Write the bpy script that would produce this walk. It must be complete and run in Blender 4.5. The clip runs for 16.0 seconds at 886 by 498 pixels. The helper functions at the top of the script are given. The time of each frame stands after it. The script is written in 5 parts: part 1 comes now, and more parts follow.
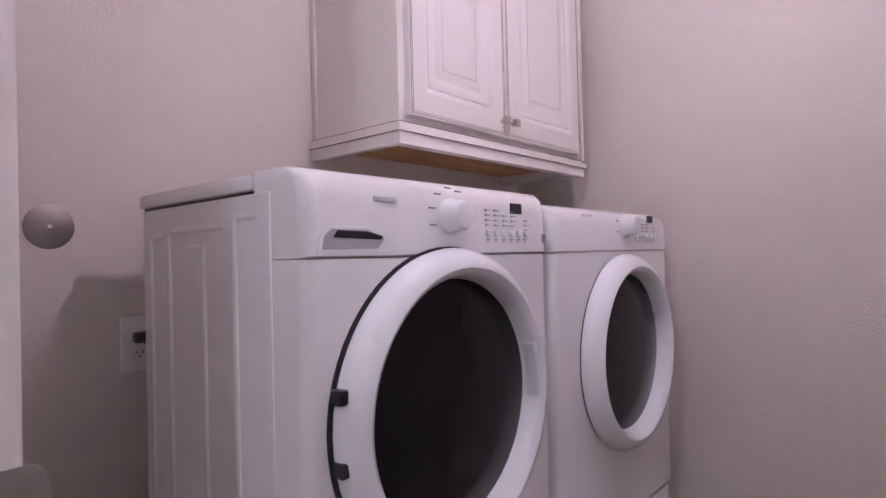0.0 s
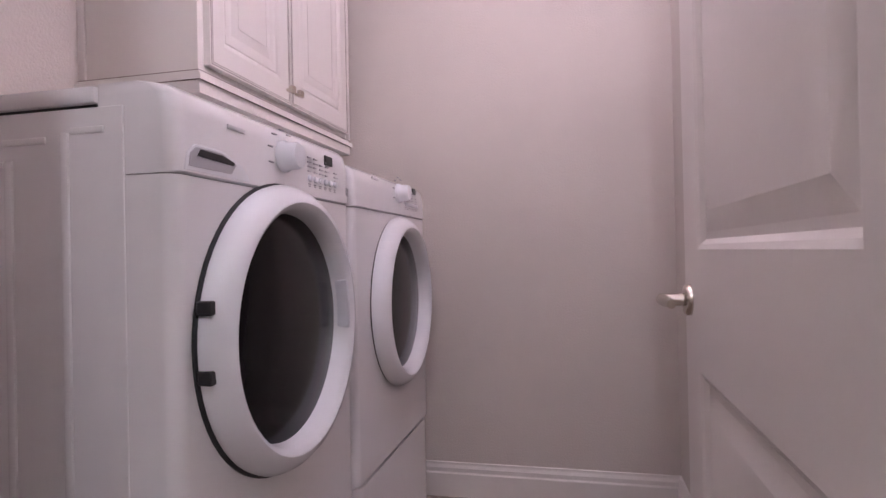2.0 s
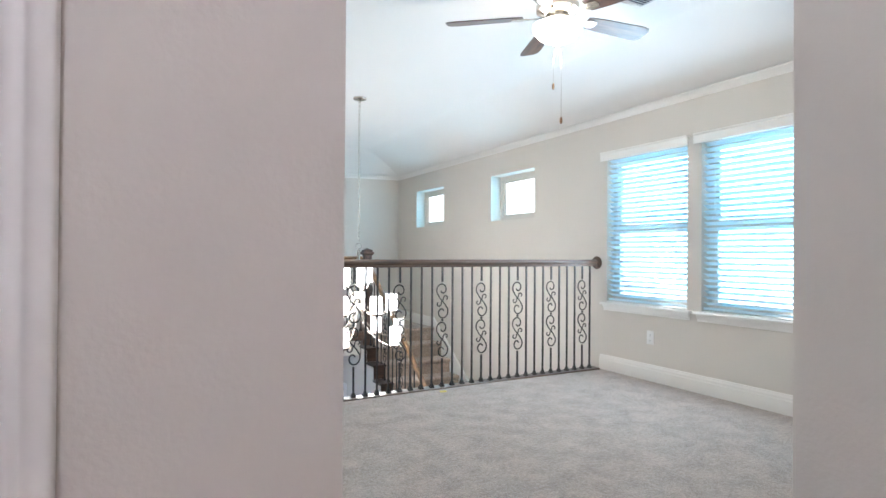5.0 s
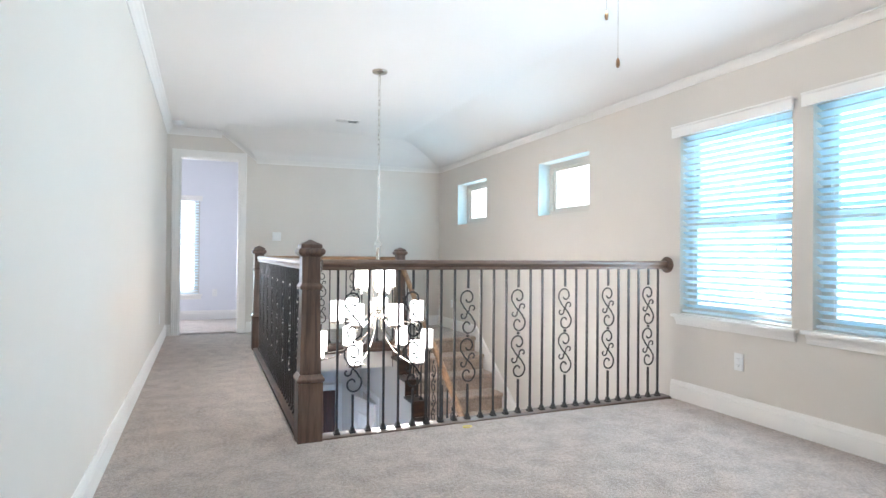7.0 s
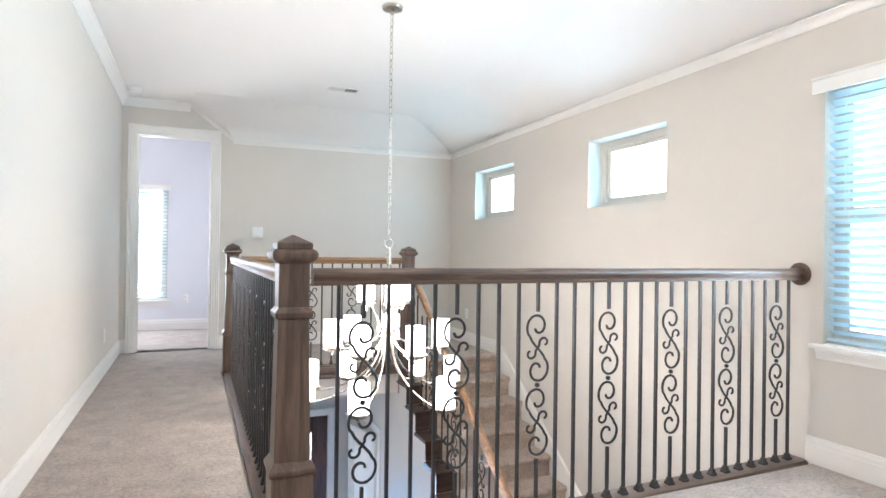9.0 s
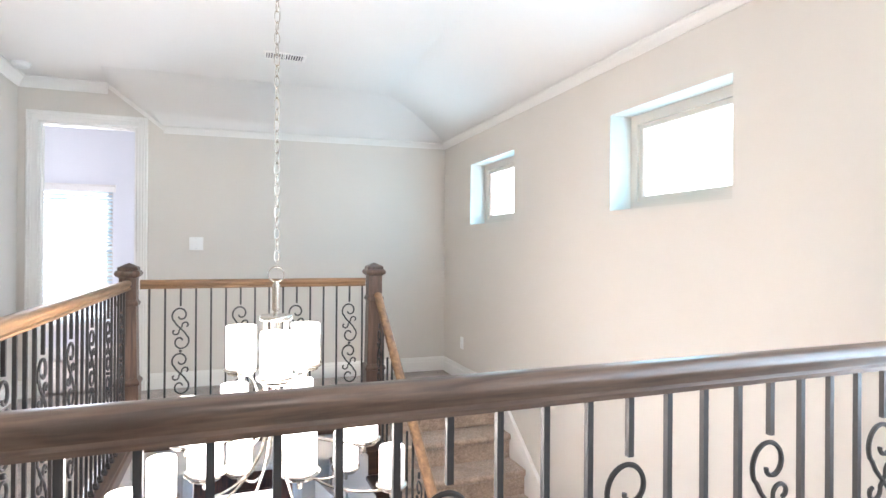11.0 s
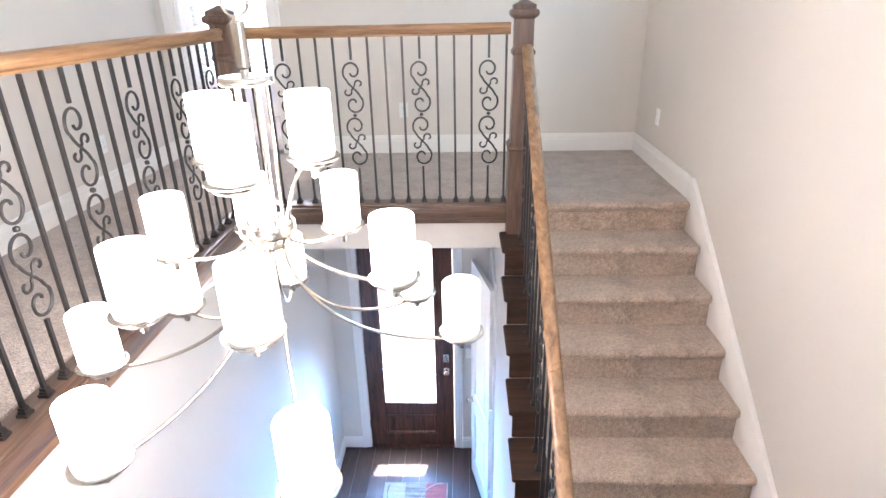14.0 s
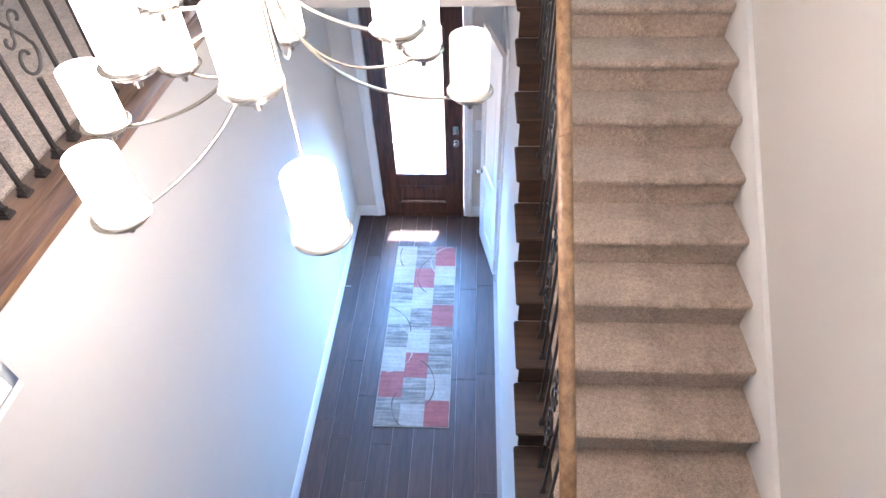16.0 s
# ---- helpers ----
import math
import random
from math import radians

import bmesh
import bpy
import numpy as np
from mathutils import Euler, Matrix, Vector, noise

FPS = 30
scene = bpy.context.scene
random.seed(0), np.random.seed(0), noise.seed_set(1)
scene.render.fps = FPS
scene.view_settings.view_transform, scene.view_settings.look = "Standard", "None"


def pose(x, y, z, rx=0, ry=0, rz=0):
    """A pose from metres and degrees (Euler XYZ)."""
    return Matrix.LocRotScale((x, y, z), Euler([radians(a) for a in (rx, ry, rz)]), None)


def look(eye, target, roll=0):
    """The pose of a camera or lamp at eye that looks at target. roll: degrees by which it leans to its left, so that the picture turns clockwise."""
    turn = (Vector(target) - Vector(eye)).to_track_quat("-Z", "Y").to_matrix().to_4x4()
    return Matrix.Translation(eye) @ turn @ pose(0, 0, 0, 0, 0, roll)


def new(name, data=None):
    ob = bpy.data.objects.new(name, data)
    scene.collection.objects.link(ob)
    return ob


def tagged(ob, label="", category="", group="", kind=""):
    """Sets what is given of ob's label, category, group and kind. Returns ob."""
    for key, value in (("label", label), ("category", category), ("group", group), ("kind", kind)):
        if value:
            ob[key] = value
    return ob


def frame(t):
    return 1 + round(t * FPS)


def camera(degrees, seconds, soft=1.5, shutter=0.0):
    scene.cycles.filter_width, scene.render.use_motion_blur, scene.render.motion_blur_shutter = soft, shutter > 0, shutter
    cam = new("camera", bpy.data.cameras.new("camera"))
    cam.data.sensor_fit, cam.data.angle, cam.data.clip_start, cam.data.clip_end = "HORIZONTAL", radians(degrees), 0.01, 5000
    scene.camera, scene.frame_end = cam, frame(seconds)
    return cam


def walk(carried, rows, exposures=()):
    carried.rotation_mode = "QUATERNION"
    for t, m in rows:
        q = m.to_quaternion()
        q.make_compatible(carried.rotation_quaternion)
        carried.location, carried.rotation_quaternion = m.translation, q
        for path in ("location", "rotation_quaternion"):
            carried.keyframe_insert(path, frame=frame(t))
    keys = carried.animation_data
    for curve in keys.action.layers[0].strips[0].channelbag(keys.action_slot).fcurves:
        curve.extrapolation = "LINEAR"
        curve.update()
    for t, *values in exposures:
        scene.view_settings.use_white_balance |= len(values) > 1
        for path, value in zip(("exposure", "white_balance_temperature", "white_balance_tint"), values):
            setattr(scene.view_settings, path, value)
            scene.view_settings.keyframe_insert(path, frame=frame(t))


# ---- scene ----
cam = camera(75.2, 16.0)
PATH = [
    (0, (0.139, 0.452, 1.147), (-1.172, 1.962, 1.17), -1.4),
    (0.5, (0.155, 0.452, 1.128), (-1.16, 1.959, 1.148), -1.4),
    (1, (0.135, 0.406, 1.064), (-1.048, 2.019, 1.077), -1.3),
    (1.5, (0.08, 0.337, 1.027), (-0.805, 2.131, 1.047), -1.4),
    (2, (0.018, 0.213, 1.022), (-0.428, 2.163, 1.033), -1.2),
    (2.5, (-0.003, 0.069, 1.043), (-0.059, 2.069, 1.051), -0.8),
    (3, (0.011, -0.071, 1.052), (0.385, 1.894, 1.063), -0.1),
    (3.5, (0.035, -0.209, 1.08), (0.799, 1.639, 1.093), 0.2),
    (4, (0.128, -0.261, 1.094), (1.089, 1.493, 1.107), 0.4),
    (6.5, (0.992, 0.481, 1.068), (1.849, 2.288, 1.091), 0.5),
    (7, (1.101, 0.643, 1.074), (1.867, 2.49, 1.091), 0.5),
    (7.5, (1.157, 0.918, 1.054), (1.88, 2.783, 1.067), 0.5),
    (8, (1.159, 1.272, 1.079), (1.878, 3.138, 1.089), 0.6),
    (8.5, (1.217, 1.629, 1.085), (1.942, 3.493, 1.095), 0.6),
    (9, (1.349, 1.966, 1.097), (2.145, 3.801, 1.108), 0.8),
    (11.5, (2.537, 3.345, 1.268), (3.106, 5.262, 1.262), 0.0),
    (12, (2.672, 3.571, 1.257), (3.033, 5.538, 1.248), -0.01),
    (12.5, (2.810, 3.785, 1.224), (3.013, 5.774, 1.216), -0.22),
    (13, (2.960, 3.906, 1.263), (2.946, 5.895, 1.051), -0.74),
    (13.5, (2.994, 3.988, 1.206), (2.928, 5.919, 0.687), -1.01),
    (14, (3.011, 4.059, 1.145), (2.938, 5.894, 0.355), -1.25),
    (14.5, (3.016, 4.059, 1.095), (2.924, 5.784, 0.086), -1.44),
    (15, (3.021, 4.059, 1.089), (2.918, 5.664, -0.101), -1.59),
    (15.5, (3.037, 4.059, 1.090), (2.923, 5.563, -0.224), -2.63),
    (16, (3.019, 4.059, 1.089), (2.912, 5.464, -0.330), -2.34),
]
EXPOSURES = [(0, 1.93, 5950, 15), (1.2, 1.93, 5980, 15), (2.1, 1.92, 6250, 15), (2.7, 1.92, 6300, 14), (3.5, 1.93, 5900, 10), (4.5, 2.05, 5900, 10),
             (7, 2.26, 6050, 13), (9, 2.45, 6250, 14.5), (11.3, 2.58, 6300, 17), (12.5, 2.61, 6300, 18), (14, 2.78, 6400, 21), (16, 2.62, 6500, 23)]
walk(cam, [(t, look(eye, target, roll)) for t, eye, target, roll in PATH], EXPOSURES)

# ---- light ----
world = bpy.data.worlds.new("world")
scene.world = world
world.use_nodes = True
sky = world.node_tree.nodes.new("ShaderNodeTexSky")
sky.sky_type, sky.sun_disc = "NISHITA", False
sky.sun_elevation, sky.sun_rotation = radians(63.7), radians(14)
world.node_tree.links.new(sky.outputs[0], world.node_tree.nodes["Background"].inputs["Color"])
world.node_tree.nodes["Background"].inputs["Strength"].default_value = 0.05
sun_lamp = new("sun", bpy.data.lights.new("sun", "SUN"))
sun_lamp.data.energy, sun_lamp.data.angle, sun_lamp.data.color = 5.0, radians(0.53), (1.0, 0.95, 0.88)
sun_lamp.matrix_world = look((3.0, 12.0, 25.0), (0, 0, 0))


def window_light(name, eye, target, w, h, watts, color=(0.86, 0.94, 1.0)):
    lamp = new(name, bpy.data.lights.new(name, "AREA"))
    lamp.data.shape, lamp.data.size, lamp.data.size_y, lamp.data.energy, lamp.data.color = "RECTANGLE", w, h, watts, color
    lamp.matrix_world = look(eye, target)
    return lamp


def lamp_light(name, place, watts, color, size=0.03):
    lamp = new(name, bpy.data.lights.new(name, "POINT"))
    lamp.data.energy, lamp.data.color, lamp.data.shadow_soft_size = watts, color, size
    lamp.location = place
    return lamp


DAY = (0.72, 0.88, 1.0)
window_light("daylight_window", (4.33, 3.5, 1.35), (0, 3.5, 1.0), 0.85, 1.3, 5.0, DAY)
window_light("daylight_window", (4.33, 2.47, 1.35), (0, 2.47, 1.0), 0.85, 1.3, 5.0, DAY)
window_light("sky_on_blinds", (5.0, 2.98, 1.5), (4.3, 2.98, 1.3), 2.2, 1.6, 24, (0.28, 0.78, 1.0))
window_light("daylight_small_window", (4.415, 5.5, 1.77), (0, 5.5, 1.2), 0.75, 0.45, 1.7, (0.50, 0.82, 1.0))
window_light("daylight_small_window", (4.415, 7.61, 1.77), (0, 7.61, 1.2), 0.75, 0.45, 1.7, (0.50, 0.82, 1.0))
for y in (5.5, 7.61):
    window_light("sky_in_reveal", (4.535, y, 1.77), (0, y, 1.6), 0.76, 0.46, 0.8, (0.16, 0.70, 1.0))
window_light("daylight_bedroom", (0.56, 10.48, 1.2), (0.56, 5, 0.9), 0.9, 1.5, 10.5, (0.84, 0.91, 1.0))
window_light("daylight_front_door", (2.42, 8.98, -2.2), (2.30, 6.4, -3.3), 0.55, 1.5, 22, (0.18, 0.48, 1.0)).data.spread = radians(110)
lamp_light("fan_bulbs", (2.65, 2.57, 2.26), 4.6, (1.0, 0.92, 0.82), 0.08)
lamp_light("laundry_bulb", (0.0, 1.50, 2.50), 5.7, (0.96, 0.78, 0.92), 0.025)
# Fill lamp added over the landing to brighten it; no known fitting.
lamp_light("landing_bulb", (0.15, -0.60, 2.50), 8.2, (0.93, 0.90, 1.0), 0.06)
lamp_light("chandelier_bulbs", (2.492, 5.465, 0.60), 22.0, (1.0, 0.925, 0.83), 0.25)

# ---- materials ----
def mat(name, color, rough=0.6, metal=0.0, noise_scale=0.0, noise_amount=0.0, bump_scale=0.0, bump=0.0, spec=0.5,
        stain_scale=0.0, stain=0.0, bump_distance=0.01, random_amount=0.0, coat=0.0):
    m = bpy.data.materials.new(name)
    m.use_nodes = True
    nt = m.node_tree
    b = nt.nodes["Principled BSDF"]
    b.inputs["Base Color"].default_value = (*color, 1)
    b.inputs["Roughness"].default_value = rough
    b.inputs["Metallic"].default_value = metal
    b.inputs["Specular IOR Level"].default_value = spec
    b.inputs["Coat Weight"].default_value = coat
    geo = nt.nodes.new("ShaderNodeTexCoord")
    src = geo.outputs["Object"]
    last = None

    def modulate(fac_socket, amount, before):
        ramp = nt.nodes.new("ShaderNodeMapRange")
        ramp.inputs["To Min"].default_value, ramp.inputs["To Max"].default_value = 1 - amount, 1 + amount
        nt.links.new(fac_socket, ramp.inputs["Value"])
        mul = nt.nodes.new("ShaderNodeVectorMath")
        mul.operation = "MULTIPLY"
        if before is None:
            mul.inputs[0].default_value = color
        else:
            nt.links.new(before, mul.inputs[0])
        nt.links.new(ramp.outputs[0], mul.inputs[1])
        return mul.outputs[0]
    for scale, amount, detail in ((noise_scale, noise_amount, 4), (stain_scale, stain, 3)):
        if amount:
            n = nt.nodes.new("ShaderNodeTexNoise")
            n.inputs["Scale"].default_value, n.inputs["Detail"].default_value = scale, detail
            nt.links.new(src, n.inputs["Vector"])
            last = modulate(n.outputs["Fac"], amount, last)
    if random_amount:
        info = nt.nodes.new("ShaderNodeObjectInfo")
        last = modulate(info.outputs["Random"], random_amount, last)
    if last is not None:
        nt.links.new(last, b.inputs["Base Color"])
    if bump:
        n = nt.nodes.new("ShaderNodeTexNoise")
        n.inputs["Scale"].default_value, n.inputs["Detail"].default_value = bump_scale, 3
        nt.links.new(src, n.inputs["Vector"])
        bn = nt.nodes.new("ShaderNodeBump")
        bn.inputs["Strength"].default_value, bn.inputs["Distance"].default_value = bump, bump_distance
        nt.links.new(n.outputs["Fac"], bn.inputs["Height"])
        nt.links.new(bn.outputs[0], b.inputs["Normal"])
    return m


def wood(name, dark, light, along="x", rough=0.4, scale=1.0, coat=0.15, random_amount=0.0):
    """Stained wood with its grain along one axis."""
    m = bpy.data.materials.new(name)
    m.use_nodes = True
    nt = m.node_tree
    b = nt.nodes["Principled BSDF"]
    b.inputs["Roughness"].default_value, b.inputs["Coat Weight"].default_value = rough, coat
    b.inputs["Coat Roughness"].default_value = 0.25
    tc = nt.nodes.new("ShaderNodeTexCoord")
    mp = nt.nodes.new("ShaderNodeMapping")
    s = {"x": (1.2, 14, 14), "y": (14, 1.2, 14), "z": (14, 14, 1.2)}[along]
    mp.inputs["Scale"].default_value = [v * scale for v in s]
    nt.links.new(tc.outputs["Object"], mp.inputs["Vector"])
    info = nt.nodes.new("ShaderNodeObjectInfo")
    shift = nt.nodes.new("ShaderNodeVectorMath")
    shift.operation = "ADD"
    nt.links.new(mp.outputs[0], shift.inputs[0])
    if random_amount:
        big = nt.nodes.new("ShaderNodeMath")
        big.operation = "MULTIPLY"
        big.inputs[1].default_value = 40
        nt.links.new(info.outputs["Random"], big.inputs[0])
        nt.links.new(big.outputs[0], shift.inputs[1])
    n = nt.nodes.new("ShaderNodeTexNoise")
    n.inputs["Scale"].default_value, n.inputs["Detail"].default_value, n.inputs["Distortion"].default_value = 2.2, 6, 0.9
    nt.links.new(shift.outputs[0], n.inputs["Vector"])
    fine = nt.nodes.new("ShaderNodeTexNoise")
    fine.inputs["Scale"].default_value, fine.inputs["Detail"].default_value = 11, 3
    nt.links.new(shift.outputs[0], fine.inputs["Vector"])
    mean = nt.nodes.new("ShaderNodeMath")
    mean.operation = "MULTIPLY_ADD"
    mean.inputs[1].default_value = 0.35
    nt.links.new(fine.outputs["Fac"], mean.inputs[0])
    nt.links.new(n.outputs["Fac"], mean.inputs[2])
    r = nt.nodes.new("ShaderNodeValToRGB")
    r.color_ramp.elements[0].position, r.color_ramp.elements[0].color = 0.5, (*dark, 1)
    r.color_ramp.elements[1].position, r.color_ramp.elements[1].color = 0.85, (*light, 1)
    nt.links.new(mean.outputs[0], r.inputs["Fac"])
    out = r.outputs["Color"]
    if random_amount:
        rng = nt.nodes.new("ShaderNodeMapRange")
        rng.inputs["To Min"].default_value, rng.inputs["To Max"].default_value = 1 - random_amount, 1 + random_amount
        nt.links.new(info.outputs["Random"], rng.inputs["Value"])
        mul = nt.nodes.new("ShaderNodeVectorMath")
        mul.operation = "MULTIPLY"
        nt.links.new(out, mul.inputs[0])
        nt.links.new(rng.outputs[0], mul.inputs[1])
        out = mul.outputs[0]
    nt.links.new(out, b.inputs["Base Color"])
    bn = nt.nodes.new("ShaderNodeBump")
    bn.inputs["Strength"].default_value, bn.inputs["Distance"].default_value = 0.25, 0.003
    nt.links.new(mean.outputs[0], bn.inputs["Height"])
    nt.links.new(bn.outputs[0], b.inputs["Normal"])
    return m


def carpet_material(name, a, c):
    """Cut-pile carpet: tufts, brushed patches lighter and darker, deep relief."""
    m = bpy.data.materials.new(name)
    m.use_nodes = True
    nt = m.node_tree
    b = nt.nodes["Principled BSDF"]
    b.inputs["Roughness"].default_value, b.inputs["Specular IOR Level"].default_value = 1.0, 0.05
    b.inputs["Sheen Weight"].default_value, b.inputs["Sheen Roughness"].default_value = 0.25, 0.6
    tc = nt.nodes.new("ShaderNodeTexCoord")

    def tex(scale, detail, distortion=0.0):
        n = nt.nodes.new("ShaderNodeTexNoise")
        n.inputs["Scale"].default_value, n.inputs["Detail"].default_value = scale, detail
        n.inputs["Distortion"].default_value = distortion
        nt.links.new(tc.outputs["Object"], n.inputs["Vector"])
        return n.outputs["Fac"]

    def weigh(x, k, y=None):
        q = nt.nodes.new("ShaderNodeMath")
        q.operation = "MULTIPLY_ADD" if y is not None else "MULTIPLY"
        q.inputs[1].default_value = k
        nt.links.new(x, q.inputs[0])
        if y is not None:
            nt.links.new(y, q.inputs[2])
        return q.outputs[0]
    tuft, patch, wide = tex(150, 4), tex(7.0, 6, 0.35), tex(48, 4)
    total = weigh(tuft, 0.72, weigh(patch, 0.34, weigh(wide, 0.42)))
    r = nt.nodes.new("ShaderNodeValToRGB")
    r.color_ramp.elements[0].position, r.color_ramp.elements[0].color = 0.54, (*a, 1)
    r.color_ramp.elements[1].position, r.color_ramp.elements[1].color = 0.92, (*c, 1)
    nt.links.new(total, r.inputs["Fac"])
    nt.links.new(r.outputs["Color"], b.inputs["Base Color"])
    bn = nt.nodes.new("ShaderNodeBump")
    bn.inputs["Strength"].default_value, bn.inputs["Distance"].default_value = 0.9, 0.012
    nt.links.new(weigh(tuft, 0.8, weigh(wide, 0.6)), bn.inputs["Height"])
    nt.links.new(bn.outputs[0], b.inputs["Normal"])
    return m


def glow(name, color, strength):
    m = bpy.data.materials.new(name)
    m.use_nodes = True
    nt = m.node_tree
    b = nt.nodes["Principled BSDF"]
    b.inputs["Base Color"].default_value = (0.9, 0.9, 0.88, 1)
    b.inputs["Emission Color"].default_value = (*color, 1)
    b.inputs["Emission Strength"].default_value = strength
    return m


def clear_glass(name, tint=(0.95, 0.98, 1.0), rough=0.0):
    m = bpy.data.materials.new(name)
    m.use_nodes = True
    b = m.node_tree.nodes["Principled BSDF"]
    b.inputs["Base Color"].default_value = (*tint, 1)
    b.inputs["Roughness"].default_value, b.inputs["IOR"].default_value = rough, 1.45
    b.inputs["Transmission Weight"].default_value = 1.0
    return m


WALL = mat("wall_paint", (0.66, 0.61, 0.55), 0.75, noise_scale=3, noise_amount=0.02, stain_scale=0.6, stain=0.02, bump_scale=160, bump=0.12, bump_distance=0.004)
LAUNDRY_WALL = mat("laundry_wall_paint", (0.66, 0.61, 0.56), 0.7, noise_scale=3, noise_amount=0.02, stain_scale=0.8, stain=0.03, bump_scale=150, bump=0.35, bump_distance=0.006)
BEDROOM_WALL = mat("bedroom_wall_paint", (0.74, 0.74, 0.77), 0.75, noise_scale=3, noise_amount=0.02, bump_scale=160, bump=0.12, bump_distance=0.004)
CEILING = mat("ceiling_paint", (0.80, 0.775, 0.745), 0.85, noise_scale=2, noise_amount=0.015, bump_scale=120, bump=0.15, bump_distance=0.004)
TRIM = mat("trim_paint", (0.82, 0.79, 0.75), 0.35, noise_scale=6, noise_amount=0.015, bump_scale=30, bump=0.03)
DOOR_PAINT = mat("door_paint", (0.80, 0.76, 0.72), 0.4, noise_scale=5, noise_amount=0.02, bump_scale=60, bump=0.05)
CARPET = carpet_material("carpet_pile", (0.20, 0.164, 0.139), (0.57, 0.472, 0.402))
STAIR_CARPET = carpet_material("stair_carpet_pile", (0.235, 0.175, 0.132), (0.61, 0.465, 0.36))
DARK_WOOD_X = wood("dark_stained_oak_x", (0.060, 0.034, 0.023), (0.150, 0.090, 0.060), "x")
DARK_WOOD_Y = wood("dark_stained_oak_y", (0.060, 0.034, 0.023), (0.150, 0.090, 0.060), "y")
DARK_WOOD_Z = wood("dark_stained_oak_z", (0.064, 0.037, 0.026), (0.146, 0.088, 0.060), "z")
GLOSS_WOOD_X = wood("varnished_oak_board", (0.060, 0.034, 0.023), (0.150, 0.090, 0.060), "x", rough=0.28, coat=0.7)
TREAD_WOOD = wood("dark_tread_oak", (0.016, 0.008, 0.005), (0.06, 0.030, 0.017), "x")
OAK_X = wood("oak_rail_x", (0.165, 0.083, 0.036), (0.33, 0.185, 0.086), "x")
OAK_Y = wood("oak_rail_y", (0.150, 0.076, 0.034), (0.30, 0.168, 0.080), "y")
IRON = mat("wrought_iron", (0.040, 0.036, 0.034), 0.46, 0.4, noise_scale=60, noise_amount=0.25, bump_scale=140, bump=0.15, bump_distance=0.002)
NICKEL = mat("brushed_nickel", (0.60, 0.55, 0.48), 0.26, 1.0, noise_scale=80, noise_amount=0.05)
CHROME = mat("chrome", (0.82, 0.80, 0.78), 0.12, 1.0)
APPLIANCE = mat("white_enamel", (0.80, 0.79, 0.80), 0.22, noise_scale=2, noise_amount=0.01, coat=0.3)
APPLIANCE_SIDE = mat("white_side_steel", (0.74, 0.73, 0.73), 0.38, noise_scale=3, noise_amount=0.015)
PULL_PLASTIC = mat("door_pull_plastic", (0.70, 0.72, 0.77), 0.30, noise_scale=4, noise_amount=0.02)
RING_PLASTIC = mat("white_ring_plastic", (0.80, 0.81, 0.84), 0.25, noise_scale=4, noise_amount=0.01)
DARK_GLASS = mat("smoked_door_glass", (0.012, 0.011, 0.012), 0.16, spec=0.22, noise_scale=9, noise_amount=0.3)
BLACK_PLASTIC = mat("black_plastic", (0.012, 0.012, 0.013), 0.4, noise_scale=30, noise_amount=0.1)
GREY_PRINT = mat("grey_print", (0.26, 0.26, 0.28), 0.5)
PALE_PRINT = mat("pale_grey_print", (0.42, 0.42, 0.45), 0.5)
FAINT_PRINT = mat("faint_grey_print", (0.66, 0.65, 0.67), 0.4)
CABINET_PAINT = mat("cabinet_paint", (0.78, 0.755, 0.72), 0.35, noise_scale=5, noise_amount=0.02, bump_scale=40, bump=0.04)
CABINET_GLAZE = mat("cabinet_glaze", (0.20, 0.16, 0.13), 0.5)
RAW_PLY = wood("birch_ply", (0.42, 0.22, 0.09), (0.62, 0.37, 0.17), "y", rough=0.6, coat=0)
PLASTIC_WHITE = mat("switch_plastic", (0.82, 0.81, 0.79), 0.3, noise_scale=10, noise_amount=0.01)
BLIND = mat("blind_slat", (0.80, 0.87, 0.92), 0.45, noise_scale=8, noise_amount=0.02)
slat_nodes = BLIND.node_tree
through_light = slat_nodes.nodes.new("ShaderNodeBsdfTranslucent")
through_light.inputs["Color"].default_value = (0.70, 0.86, 0.92, 1)
slat_mix = slat_nodes.nodes.new("ShaderNodeMixShader")
slat_mix.inputs["Fac"].default_value = 0.38
slat_nodes.links.new(slat_nodes.nodes["Principled BSDF"].outputs[0], slat_mix.inputs[1])
slat_nodes.links.new(through_light.outputs[0], slat_mix.inputs[2])
slat_nodes.links.new(slat_mix.outputs[0], slat_nodes.nodes["Material Output"].inputs["Surface"])
WINDOW_VINYL = mat("almond_window_vinyl", (0.60, 0.55, 0.49), 0.4, noise_scale=6, noise_amount=0.03)
SHADE_GLASS = glow("lit_frosted_glass", (1.0, 0.95, 0.90), 1.3)
# The dead shade gets slight emission to look lit by its neighbours.
SHADE_FAINT_GLOW = glow("faint_glow_frosted_glass", (1.0, 0.92, 0.84), 0.12)
FAN_SHADE = glow("lit_fan_bowl", (1.0, 0.92, 0.80), 2.5)
LAUNDRY_SHADE = glow("lit_laundry_dome", (1.0, 0.84, 0.80), 0.6)
AGED_NICKEL = mat("aged_nickel", (0.30, 0.27, 0.25), 0.42, 0.6, noise_scale=40, noise_amount=0.12)
PANE = clear_glass("window_glass")
FLOOR_PLANK = wood("dark_hardwood", (0.034, 0.019, 0.017), (0.072, 0.040, 0.034), "y", rough=0.45, coat=0.12, random_amount=0.22)
GROOVE = mat("plank_groove", (0.38, 0.33, 0.30), 0.7)
MAHOGANY = wood("front_door_mahogany", (0.035, 0.013, 0.008), (0.13, 0.045, 0.025), "z", rough=0.3, coat=0.3)
